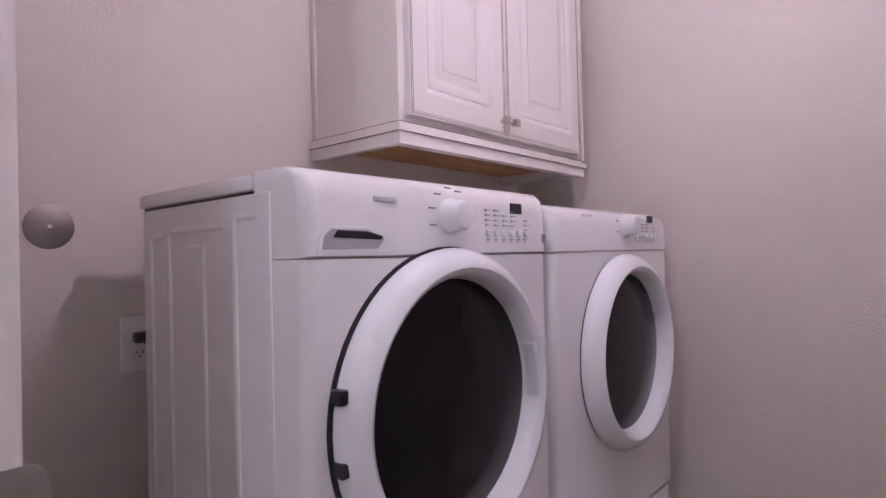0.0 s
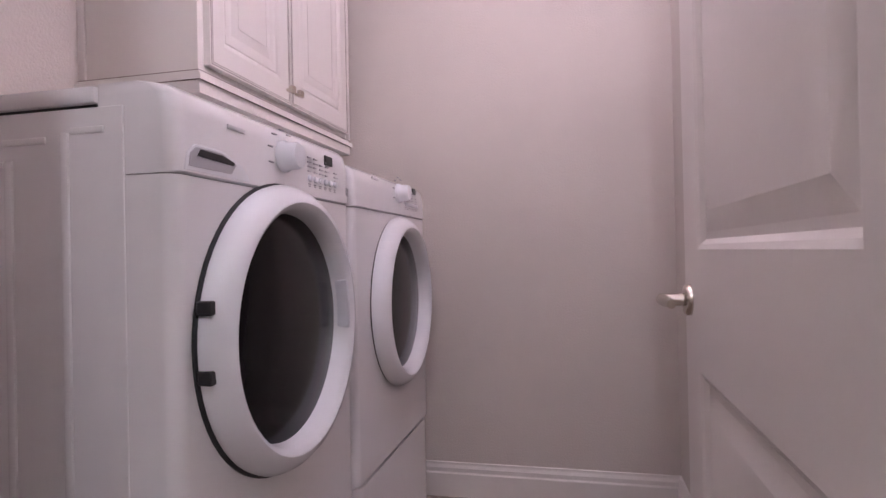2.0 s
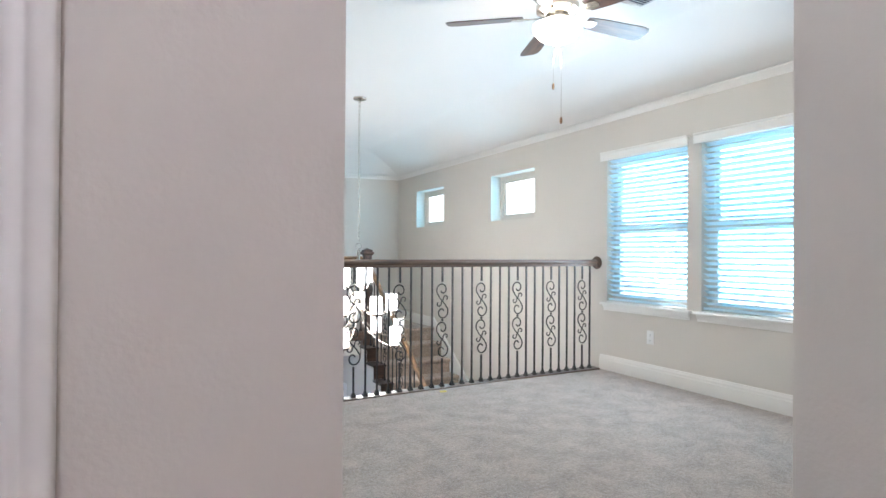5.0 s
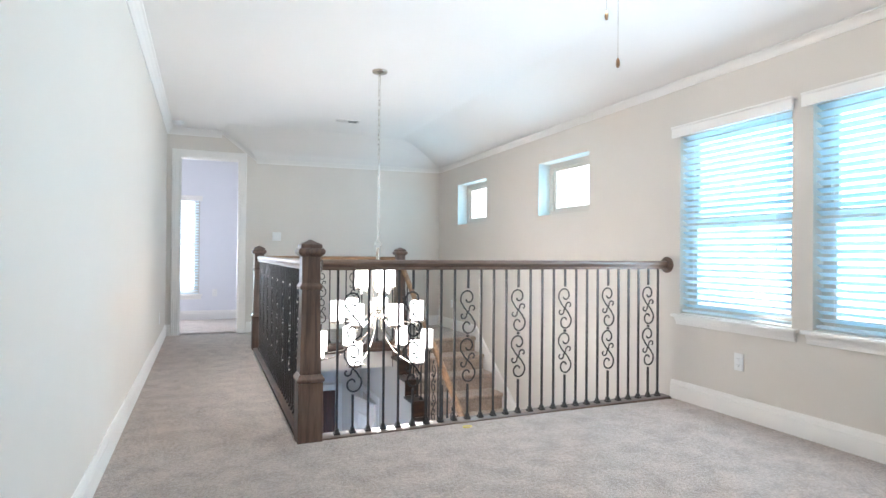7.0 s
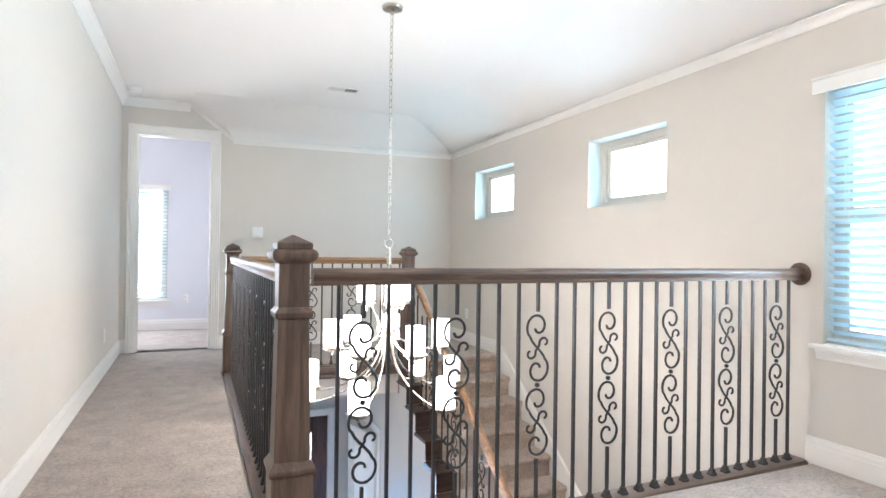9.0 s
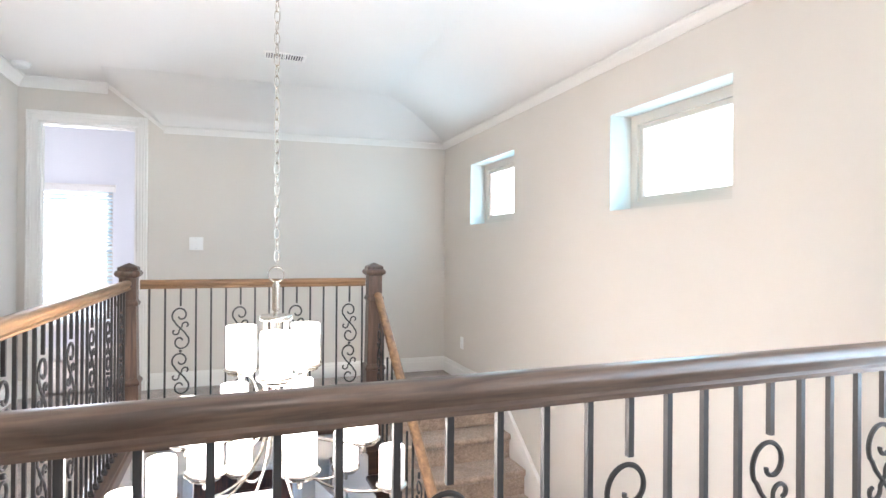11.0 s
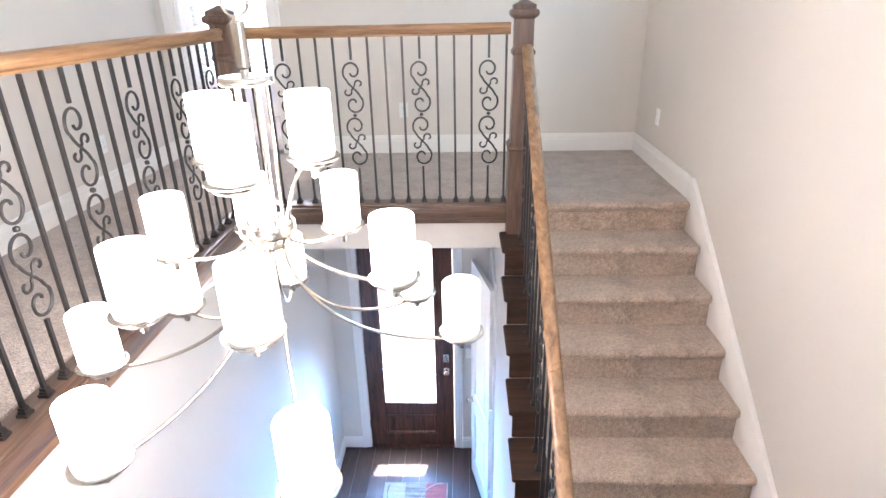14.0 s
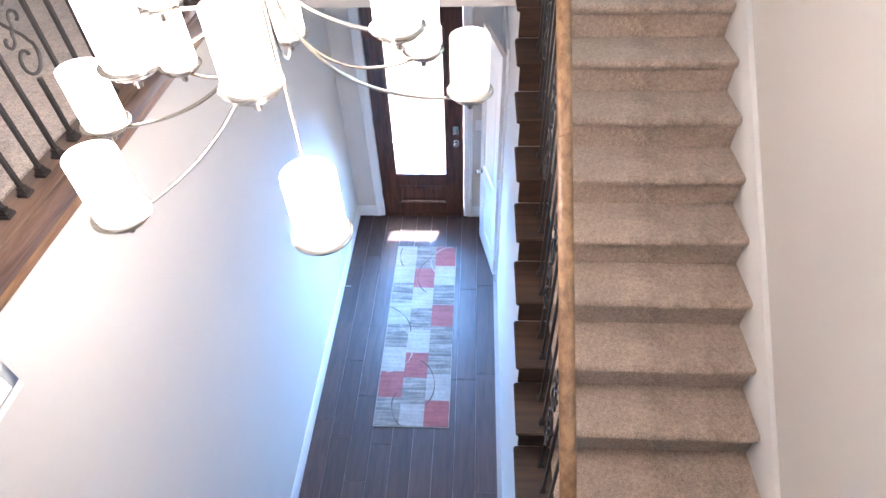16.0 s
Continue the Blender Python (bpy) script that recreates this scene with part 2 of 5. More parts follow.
FAN_BLADE = wood("fan_blade_walnut", (0.03, 0.014, 0.009), (0.12, 0.055, 0.03), "x", rough=0.35)
RUG_CREAM = mat("rug_cream", (0.34, 0.305, 0.27), 0.95, noise_scale=40, noise_amount=0.25, stain_scale=9, stain=0.2, bump_scale=300, bump=0.5, spec=0.1)
RUG_GREY = mat("rug_taupe", (0.20, 0.175, 0.155), 0.95, noise_scale=40, noise_amount=0.35, stain_scale=12, stain=0.35, bump_scale=300, bump=0.5, spec=0.1)
RUG_RED = mat("rug_red", (0.29, 0.095, 0.09), 0.95, noise_scale=40, noise_amount=0.3, stain_scale=9, stain=0.25, bump_scale=300, bump=0.5, spec=0.1)
for streaked in (RUG_CREAM, RUG_GREY, RUG_RED):
    nodes, links = streaked.node_tree.nodes, streaked.node_tree.links
    base_in = nodes["Principled BSDF"].inputs["Base Color"]
    before = base_in.links[0].from_socket
    coords, stretch, bands = nodes.new("ShaderNodeTexCoord"), nodes.new("ShaderNodeMapping"), nodes.new("ShaderNodeTexNoise")
    stretch.inputs["Scale"].default_value = (2.5, 34, 1)
    bands.inputs["Scale"].default_value, bands.inputs["Detail"].default_value = 1.0, 5
    span, tint = nodes.new("ShaderNodeMapRange"), nodes.new("ShaderNodeVectorMath")
    span.inputs["From Min"].default_value, span.inputs["From Max"].default_value = 0.3, 0.7
    span.inputs["To Min"].default_value, span.inputs["To Max"].default_value = (0.45, 1.7) if streaked == RUG_GREY else (0.82, 1.15)
    tint.operation = "MULTIPLY"
    links.new(coords.outputs["Object"], stretch.inputs["Vector"])
    links.new(stretch.outputs[0], bands.inputs["Vector"])
    links.new(bands.outputs["Fac"], span.inputs["Value"])
    links.new(before, tint.inputs[0])
    links.new(span.outputs[0], tint.inputs[1])
    links.new(tint.outputs[0], base_in)
RUG_LINE = mat("rug_brown_line", (0.10, 0.07, 0.055), 0.95, noise_scale=60, noise_amount=0.3, spec=0.1)
# Near-black colour that paints the shade inside vents and the latch hole.
HOLE_SHADE = mat("hole_shade", (0.03, 0.03, 0.035), 0.8)
CONCRETE = mat("concrete", (0.62, 0.60, 0.57), 0.9, noise_scale=5, noise_amount=0.12, stain_scale=0.7, stain=0.12, bump_scale=90, bump=0.2)
# Emission for the backdrop planes, standing in for the overbright outdoors.
BACKDROP_GLOW = glow("backdrop_glow", (0.80, 0.93, 1.0), 0.55)
YELLOW = mat("yellow_plastic_tag", (0.75, 0.62, 0.10), 0.4)


# ---- mesh helpers ----
def box(bm, x0, x1, y0, y1, z0, z1):
    vs = [bm.verts.new((x, y, z)) for x in (x0, x1) for y in (y0, y1) for z in (z0, z1)]
    for f in ((0, 1, 3, 2), (4, 6, 7, 5), (0, 4, 5, 1), (2, 3, 7, 6), (0, 2, 6, 4), (1, 5, 7, 3)):
        bm.faces.new([vs[i] for i in f])


def finish(bm, name, material, smooth=False, sharp=40):
    bmesh.ops.recalc_face_normals(bm, faces=bm.faces[:])
    me = bpy.data.meshes.new(name)
    bm.to_mesh(me)
    bm.free()
    me.materials.append(material)
    if smooth:
        me.shade_smooth()
        me.set_sharp_from_angle(angle=radians(sharp))
    return me


def thing(name, label, category, at=None, group="", kind=""):
    ob = new(name)
    ob.empty_display_size = 0.1
    if at is not None:
        ob.matrix_world = at
    return tagged(ob, label, category, group, kind)


def part(name, bm, material, parent=None, label="", smooth=False, bevel=0.0, segments=2, sharp=40):
    if bevel:
        bmesh.ops.remove_doubles(bm, verts=bm.verts[:], dist=1e-6)
        bmesh.ops.bevel(bm, geom=bm.edges[:], offset=bevel, segments=segments, profile=0.5, affect="EDGES", clamp_overlap=True)
        smooth = True
    ob = new(name, finish(bm, name, material, smooth, sharp))
    ob.parent = parent
    return tagged(ob, label) if label else ob


def boxpart(name, size, material, parent=None, label="", bevel=0.0, segments=2):
    bm = bmesh.new()
    box(bm, *size)
    return part(name, bm, material, parent, label, bevel=bevel, segments=segments)


def lathe(bm, profile, n=32, m=None, closed=False):
    """Turn (radius, height) pairs about z."""
    rings = []
    for r, z in profile:
        if r < 1e-6:
            rings.append([bm.verts.new((0, 0, z))])
        else:
            rings.append([bm.verts.new((r * math.cos(a), r * math.sin(a), z)) for a in (2 * math.pi * i / n for i in range(n))])
    made = [v for ring in rings for v in ring]
    pairs = list(zip(rings, rings[1:])) + ([(rings[-1], rings[0])] if closed else [])
    for p, q in pairs:
        for i in range(n):
            j = (i + 1) % n
            if len(p) == 1 and len(q) == 1:
                continue
            if len(p) == 1:
                bm.faces.new((p[0], q[i], q[j]))
            elif len(q) == 1:
                bm.faces.new((p[i], q[0], p[j]))
            else:
                bm.faces.new((p[i], q[i], q[j], p[j]))
    if m is not None:
        bmesh.ops.transform(bm, matrix=m, verts=made)
    return made


def tube(bm, points, radius, n=8, cap=True):
    """A round bar along a line of points; radius is a number or one for each point."""
    points = [Vector(p) for p in points]
    side, rings = None, []
    for i, p in enumerate(points):
        d = (points[min(i + 1, len(points) - 1)] - points[max(i - 1, 0)]).normalized()
        if side is None:
            side = d.orthogonal().normalized()
        side = (side - d * side.dot(d)).normalized()
        up = d.cross(side)
        r = radius[i] if isinstance(radius, (list, tuple)) else radius
        rings.append([bm.verts.new(p + (side * math.cos(a) + up * math.sin(a)) * r) for a in (2 * math.pi * k / n for k in range(n))])
    for a, b in zip(rings, rings[1:]):
        for k in range(n):
            bm.faces.new((a[k], a[(k + 1) % n], b[(k + 1) % n], b[k]))
    if cap:
        bm.faces.new(rings[0])
        bm.faces.new(rings[-1][::-1])


def sweep(bm, outline, path, closed=False):
    """Carry a closed outline of (out, up) pairs along a level or sloping line; out is to the right of the way."""
    path = [Vector(p) for p in path]
    rings = []
    count = len(path)
    for i, p in enumerate(path):
        a = path[i] - path[i - 1] if i or closed else path[1] - path[0]
        b = path[(i + 1) % count] - p if i < count - 1 or closed else a
        ra = Vector((a.y, -a.x, 0)).normalized()
        rb = Vector((b.y, -b.x, 0)).normalized()
        mid = (ra + rb).normalized()
        mid /= max(0.3, mid.dot(ra))
        rings.append([bm.verts.new(p + mid * o + Vector((0, 0, u))) for o, u in outline])
    pairs = list(zip(rings, rings[1:])) + ([(rings[-1], rings[0])] if closed else [])
    n = len(outline)
    for a, b in pairs:
        for k in range(n):
            bm.faces.new((a[k], a[(k + 1) % n], b[(k + 1) % n], b[k]))
    if not closed:
        bm.faces.new(rings[0])
        bm.faces.new(rings[-1][::-1])


def prism(bm, outline, lo, hi, axis="z"):
    """Push a closed flat outline from lo to hi along an axis."""
    def at(a, b, h):
        return {"z": (a, b, h), "x": (h, a, b), "y": (a, h, b)}[axis]
    low = [bm.verts.new(at(a, b, lo)) for a, b in outline]
    high = [bm.verts.new(at(a, b, hi)) for a, b in outline]
    bm.faces.new(low[::-1])
    bm.faces.new(high)
    for i in range(len(outline)):
        j = (i + 1) % len(outline)
        bm.faces.new((low[i], low[j], high[j], high[i]))


def wall(name, axis, lo, hi, span, z0, z1, openings=(), material=None, label=""):
    """A wall whose faces are at lo and hi on one axis, running over span on the other, with holes (a, b, bottom, top)."""
    bm = bmesh.new()
    cuts = sorted({span[0], span[1], *[v for o in openings for v in o[:2]]})
    for a, b in zip(cuts, cuts[1:]):
        holes = sorted((o[2], o[3]) for o in openings if o[0] <= a + 1e-6 and o[1] >= b - 1e-6)
        z = z0
        pieces = []
        for h0, h1 in holes:
            if h0 > z + 1e-6:
                pieces.append((z, h0))
            z = h1
        if z < z1 - 1e-6:
            pieces.append((z, z1))
        for p0, p1 in pieces:
            if axis == "x":
                box(bm, lo, hi, a, b, p0, p1)
            else:
                box(bm, a, b, lo, hi, p0, p1)
    bmesh.ops.remove_doubles(bm, verts=bm.verts[:], dist=1e-5)
    seen, twice = {}, []
    for f in bm.faces:
        key = tuple(round(v, 4) for v in f.calc_center_median())
        if key in seen:
            twice += [f, seen[key]]
        seen[key] = f
    bmesh.ops.delete(bm, geom=list(set(twice)), context="FACES_ONLY")
    ob = part(name, bm, material or WALL)
    return tagged(ob, label or "smooth greige painted plaster wall", "wall", kind="structure")


BASE_OUT = [(0, 0), (0.016, 0), (0.016, 0.095), (0.012, 0.102), (0.012, 0.118), (0.007, 0.130), (0.006, 0.140), (0, 0.142)]
CROWN_OUT = [(0, 0), (0, -0.085), (0.010, -0.085), (0.014, -0.072), (0.034, -0.040), (0.058, -0.016), (0.072, -0.012), (0.072, 0)]


def run(name, outline, path, material, label, category, closed=False):
    bm = bmesh.new()
    sweep(bm, outline, path, closed)
    return tagged(part(name, bm, material), label, category, kind="structure")

# ---- structure ----
EX, NY, WX, CZ = 4.40, 8.76, 0.648, 2.66          # east, north and west wall faces, ceiling
LOW = -3.366                                      # hall floor downstairs
FY0, FY1, DX0, DX1 = 0.480, 0.597, -0.566, 0.335  # laundry doorway wall and its opening
RISE, GO, TOP_Y = 0.187, 0.252, 7.43              # stair
WELL_W, WELL_E, WELL_S, WELL_N = 1.68, 3.26, 4.02, 7.50
PLATE, PLATE_E = 2.325, 2.405                                     # foot of the sloping ceilings

BIG_WINDOWS = [(3.06, 3.95), (2.02, 2.93)]
SMALL_WINDOWS = [(5.06, 5.94), (7.17, 8.06)]
holes = [(a, b, 0.64, 2.02) for a, b in BIG_WINDOWS] + [(a, b, 1.487, 2.045) for a, b in SMALL_WINDOWS]
wall("wall_east", "x", EX, EX + 0.22, (0.26, 9.16), LOW, CZ + 0.1, holes)
wall("wall_north", "y", NY, NY + 0.12, (WX, EX), -0.33, CZ + 0.1, [(0.788, 1.53, 0.0, 2.31)])
wall("wall_west", "x", WX - 0.12, WX, (FY1, NY + 0.12), 0, CZ + 0.1)
wall("wall_loft_south", "y", 0.26, 0.38, (1.24, EX), 0, CZ + 0.1)
wall("wall_landing_east", "x", 1.24, 1.36, (-1.5, 0.26), 0, CZ + 0.1)
wall("wall_landing_south", "y", -1.62, -1.5, (-1.52, 1.36), 0, CZ + 0.1)
wall("wall_landing_west", "x", -1.52, -1.40, (-1.5, FY0), 0, CZ + 0.1)
# laundry
wall("wall_laundry_south", "y", FY0, FY1, (-1.40, WX), 0, CZ + 0.1, [(DX0, DX1, 0, 2.44)])
wall("wall_laundry_west", "x", -1.37, -1.25, (FY1, 2.70), 0, CZ + 0.1, material=LAUNDRY_WALL)
wall("wall_laundry_north", "y", 2.58, 2.70, (-1.25, 0.40), 0, CZ + 0.1, material=LAUNDRY_WALL)
wall("wall_laundry_east", "x", 0.40, 0.51, (FY1, 2.70), 0, CZ + 0.1, material=LAUNDRY_WALL)
# bedroom past the far door
wall("wall_bedroom_north", "y", 10.55, 10.72, (-1.2, 1.80), 0, CZ + 0.1, [(0.10, 1.03, 0.40, 1.95)], BEDROOM_WALL, "pale blue-grey painted bedroom wall")
wall("wall_bedroom_west", "x", -1.32, -1.2, (8.88, 10.72), 0, CZ + 0.1, (), BEDROOM_WALL, "pale blue-grey painted bedroom wall")
wall("wall_bedroom_east", "x", 1.80, 1.92, (8.88, 10.72), 0, CZ + 0.1, (), BEDROOM_WALL, "pale blue-grey painted bedroom wall")
wall("wall_bedroom_south", "y", NY, NY + 0.12, (-1.32, WX - 0.12), 0, CZ + 0.1, (), BEDROOM_WALL, "pale blue-grey painted bedroom wall")
# downstairs
wall("wall_foyer_west", "x", WELL_W - 0.14, WELL_W, (0.26, 9.02), LOW, -0.33)
wall("wall_foyer_north", "y", 9.02, 9.16, (WELL_W - 0.14, EX), LOW, -0.33, [(1.98, 2.90, LOW, LOW + 2.44)])
wall("wall_foyer_south", "y", 0.14, 0.26, (WELL_W - 0.14, EX), LOW, -0.33)


def slab(name, rects, z0, z1, material, label, category):
    bm = bmesh.new()
    for x0, x1, y0, y1 in rects:
        box(bm, x0, x1, y0, y1, z0, z1)
    return tagged(part(name, bm, material), label, category, kind="structure")


# upstairs floor, open over the hall and the stair
slab("floor", [(WX - 0.12, EX, 0.26, WELL_S - 0.03), (WX - 0.12, WELL_W - 0.09, WELL_S - 0.03, NY), (WELL_W - 0.09, EX, WELL_N - 0.04, NY),
               (-1.52, 1.36, -1.62, 0.26), (-1.40, WX - 0.12, 0.26, 2.70), (-1.32, 1.92, NY, 10.72)],
     -0.02, 0.0, CARPET, "grey-beige cut-pile carpet with brushed patches", "carpet")
slab("floor_deck", [(WX - 0.12, EX, 0.26, WELL_S), (WX - 0.12, WELL_W, WELL_S, NY), (WELL_W, EX, WELL_N, 9.02)],
     -0.33, -0.024, WALL, "painted floor edge above the stairwell", "floor edge")
slab("ceiling", [(-1.52, EX + 0.22, -1.62, NY + 0.1), (-1.32, 1.92, NY + 0.1, 10.72)], CZ, CZ + 0.1, CEILING, "white painted flat ceiling", "ceiling")
bm = bmesh.new()
S1 = 8.20
def ramp(u):
    return u ** 1.5


corner = (EX, NY, PLATE + 0.03)
e, back = bm.verts.new((1.30, NY, CZ - 0.002)), bm.verts.new((EX, NY, CZ - 0.002))
rows_w, rows_e = [], []
for k in range(9):
    u = k / 8
    y = S1 + (NY - S1) * u
    rows_w.append(bm.verts.new((1.35 + 0.39 * u, y, CZ - 0.002 - (CZ - PLATE) * ramp(u))))
    rows_e.append(bm.verts.new((EX, y, CZ - 0.002 - (CZ - corner[2]) * ramp(u))))
for k in range(8):
    bm.faces.new((rows_w[k], rows_w[k + 1], rows_e[k + 1], rows_e[k]))
bm.faces.new([e] + rows_w[::-1])
bm.faces.new((e, back, rows_e[8], rows_w[8]))
tagged(part("ceiling_slope", bm, CEILING, smooth=True), "white painted sloping ceiling above the landing", "ceiling", kind="structure")
bm = bmesh.new()
far, near = [], []
for k in range(13):
    u = k / 12
    x = 3.60 + (EX - 3.60) * u
    far.append(bm.verts.new((x, NY, CZ - 0.0006 - (CZ - corner[2]) * ramp(u))))
    near.append(bm.verts.new((x, 0.38, CZ - 0.0006 - (CZ - PLATE_E) * ramp(u))))
for k in range(12):
    bm.faces.new((far[k], far[k + 1], near[k + 1], near[k]))
tagged(part("ceiling_slope", bm, CEILING, smooth=True), "white painted sloping ceiling above the windows", "ceiling", kind="structure")
slab("floor_foyer", [(WELL_W - 0.14, EX, 0.14, 9.16)], LOW - 0.1, LOW - 0.006, GROOVE, "subfloor seen in the joints of dark planks", "floor")

# skirting and cornices
run("baseboard", BASE_OUT, [(0.43, FY0, 0), (WX, FY0, 0), (WX, NY, 0), (0.705, NY, 0)], TRIM, "white moulded baseboard along the hall wall", "baseboard")
run("baseboard", BASE_OUT, [(1.62, NY, 0), (EX, NY, 0), (EX, TOP_Y + 0.06, 0)], TRIM, "white moulded baseboard along the landing", "baseboard")
run("baseboard", BASE_OUT, [(EX, 4.03, 0), (EX, 0.38, 0), (1.24, 0.38, 0), (1.24, 0.24, 0)], TRIM, "white moulded baseboard under the loft windows", "baseboard")
run("baseboard", BASE_OUT, [(-1.25, FY1, 0), (-1.25, 2.58, 0), (0.40, 2.58, 0), (0.40, FY1 + 0.03, 0)], TRIM, "white moulded baseboard in the laundry", "baseboard")
run("baseboard", BASE_OUT, [(-1.2, 10.55, 0), (1.8, 10.55, 0), (1.8, 8.88, 0)], TRIM, "white moulded baseboard in the bedroom", "baseboard")
run("baseboard", BASE_OUT, [(WELL_W, 0.26, LOW), (WELL_W, 9.02, LOW), (1.90, 9.02, LOW)], TRIM, "white moulded baseboard downstairs", "baseboard")
run("baseboard", BASE_OUT, [(2.98, 9.02, LOW), (3.26, 9.02, LOW), (3.26, 8.72, LOW)], TRIM, "white moulded baseboard downstairs", "baseboard")
run("crown_molding", CROWN_OUT, [(WX, FY0, CZ), (WX, NY, CZ), (1.30, NY, CZ)], TRIM, "white crown moulding along the hall", "crown moulding")
run("crown_molding", [(p * 0.42, q * 0.42) for p, q in CROWN_OUT], [(1.30, NY, CZ), (1.74, NY, PLATE)], TRIM, "white crown moulding up the ceiling slope", "crown moulding")
run("crown_molding", [(p * 0.66, q * 0.66) for p, q in CROWN_OUT], [(1.74, NY, PLATE), (EX, NY, PLATE + 0.03), (EX, 0.38, PLATE_E)], TRIM, "white crown moulding under the sloping ceiling", "crown moulding")

# outside
ground = slab("ground", [(-80, 80, -80, 80)], LOW - 0.4, LOW - 0.15, CONCRETE, "pale sunlit concrete outside the front door", "ground")
# Unseen slab added outside, sized to cut the sun patch on the hall floor.
slab("porch_roof", [(1.93, EX, 9.165, 9.83)], -0.78, -0.60, TRIM, "unseen roof slab added to trim the sun patch at the front door", "porch roof")
slab("porch_step", [(1.60, 3.40, 9.165, 10.60)], LOW - 0.15, LOW - 0.02, CONCRETE, "concrete porch step", "porch")
# Added glowing planes: they whiten the window views and light the rooms.
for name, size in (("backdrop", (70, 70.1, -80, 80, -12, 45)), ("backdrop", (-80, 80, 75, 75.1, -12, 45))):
    tagged(boxpart(name, size, BACKDROP_GLOW), "glowing backdrop standing in for the bright outdoors", "backdrop", kind="structure")

# ---- doors, casings and windows ----
CASING_OUT = [(0, 0), (0.007, 0), (0.011, 0.004), (0.012, 0.010), (0.010, 0.016), (0.010, 0.022), (0.013, 0.030), (0.014, 0.042), (0.013, 0.048), (0.018, 0.052), (0.021, 0.057),
              (0.020, 0.062), (0.016, 0.065), (0.016, 0.068), (0.021, 0.071), (0.024, 0.077), (0.022, 0.084), (0.015, 0.088), (0, 0.089)]


def casing(name, x0, x1, z0, z1, y, side, label):
    """Moulded trim round a door in a wall that faces along y; side: -1 faces south, 1 north."""
    bm = bmesh.new()
    prof = [(u, o) for o, u in CASING_OUT]                       # (away from opening, out of wall)
    loop = [((x0, z0), (-1, 0)), ((x0, z1), (-1, 1)), ((x1, z1), (1, 1)), ((x1, z0), (1, 0))]
    rings = []
    for (x, z), (ax, az) in loop:
        rings.append([bm.verts.new((x + ax * u, y + side * o, z + az * u)) for u, o in prof])
    for a, b in zip(rings, rings[1:]):
        for k in range(len(prof)):
            bm.faces.new((a[k], a[(k + 1) % len(prof)], b[(k + 1) % len(prof)], b[k]))
    bm.faces.new(rings[0])
    bm.faces.new(rings[-1][::-1])
    return tagged(part(name, bm, TRIM, smooth=True, sharp=60), label, "door trim", kind="structure")


def jamb(x0, x1, z0, z1, y0, y1, label, thick=0.025):
    bm = bmesh.new()
    box(bm, x0, x0 + thick, y0, y1, z0, z1)
    box(bm, x1 - thick, x1, y0, y1, z0, z1)
    box(bm, x0 + thick, x1 - thick, y0, y1, z1 - thick, z1)
    mid = (y0 + y1) / 2
    box(bm, x0 + thick, x0 + thick + 0.01, mid - 0.02, mid + 0.02, z0, z1 - thick)
    box(bm, x0 + thick + 0.01, x1 - thick, mid - 0.02, mid + 0.02, z1 - thick - 0.01, z1 - thick)
    return tagged(part("door_jamb", bm, TRIM), label, "door jamb", kind="structure")


jamb(DX0, DX1, 0, 2.44, FY0 + 0.002, FY1 - 0.002, "white painted jamb of the laundry doorway")
casing("door_casing", DX0 + 0.015, DX1 - 0.015, 0, 2.430, FY0, -1, "white moulded casing round the laundry doorway")
casing("door_casing", DX0 + 0.015, DX1 - 0.015, 0, 2.430, FY1, 1, "white moulded casing inside the laundry doorway")
jamb(0.788, 1.53, 0, 2.31, NY + 0.002, NY + 0.118, "white painted jamb of the bedroom doorway", 0.02)
casing("door_casing", 0.796, 1.525, 0, 2.305, NY, -1, "white moulded casing round the bedroom doorway")
casing("door_casing", 1.98, 2.90, LOW, LOW + 2.44, 9.02, -1, "white moulded casing round the front door")
# casing of another doorway on the landing wall
bm = bmesh.new()
for y0, y1, d in ((0.12, 0.20, 0.018), (0.15, 0.19, 0.024)):
    box(bm, 1.24 - d, 1.24, y0, y1, 0, 2.44)
box(bm, 1.22, 1.24, -0.80, 0.12, 2.40, 2.48)
tagged(part("door_casing", bm, TRIM), "white moulded casing on the landing wall", "door trim", kind="structure")


def panel_leaf(bm, w, h, t, panels):
    """A moulded door leaf across x with sunk fields whose middles rise again, on both faces."""
    xs = sorted({0, w, *[v for p in panels for v in p[:2]]})
    zs = sorted({0, h, *[v for p in panels for v in p[2:]]})
    for x0, x1 in zip(xs, xs[1:]):
        for z0, z1 in zip(zs, zs[1:]):
            if any(p[0] <= x0 and x1 <= p[1] and p[2] <= z0 and z1 <= p[3] for p in panels):
                continue
            box(bm, x0, x1, 0, t, z0, z1)
    for x0, x1, z0, z1 in panels:
        for y, s in ((0, 1), (t, -1)):
            steps = [(0, 0), (0.010, 0.004), (0.020, 0.013), (0.034, 0.013), (0.075, 0.005)]
            loops = [[bm.verts.new(v) for v in ((x0 + i, y + s * d, z0 + i), (x1 - i, y + s * d, z0 + i), (x1 - i, y + s * d, z1 - i), (x0 + i, y + s * d, z1 - i))] for i, d in steps]
            for a, b in zip(loops, loops[1:]):
                for k in range(4):
                    bm.faces.new((a[k], a[(k + 1) % 4], b[(k + 1) % 4], b[k]))
            bm.faces.new(loops[-1])


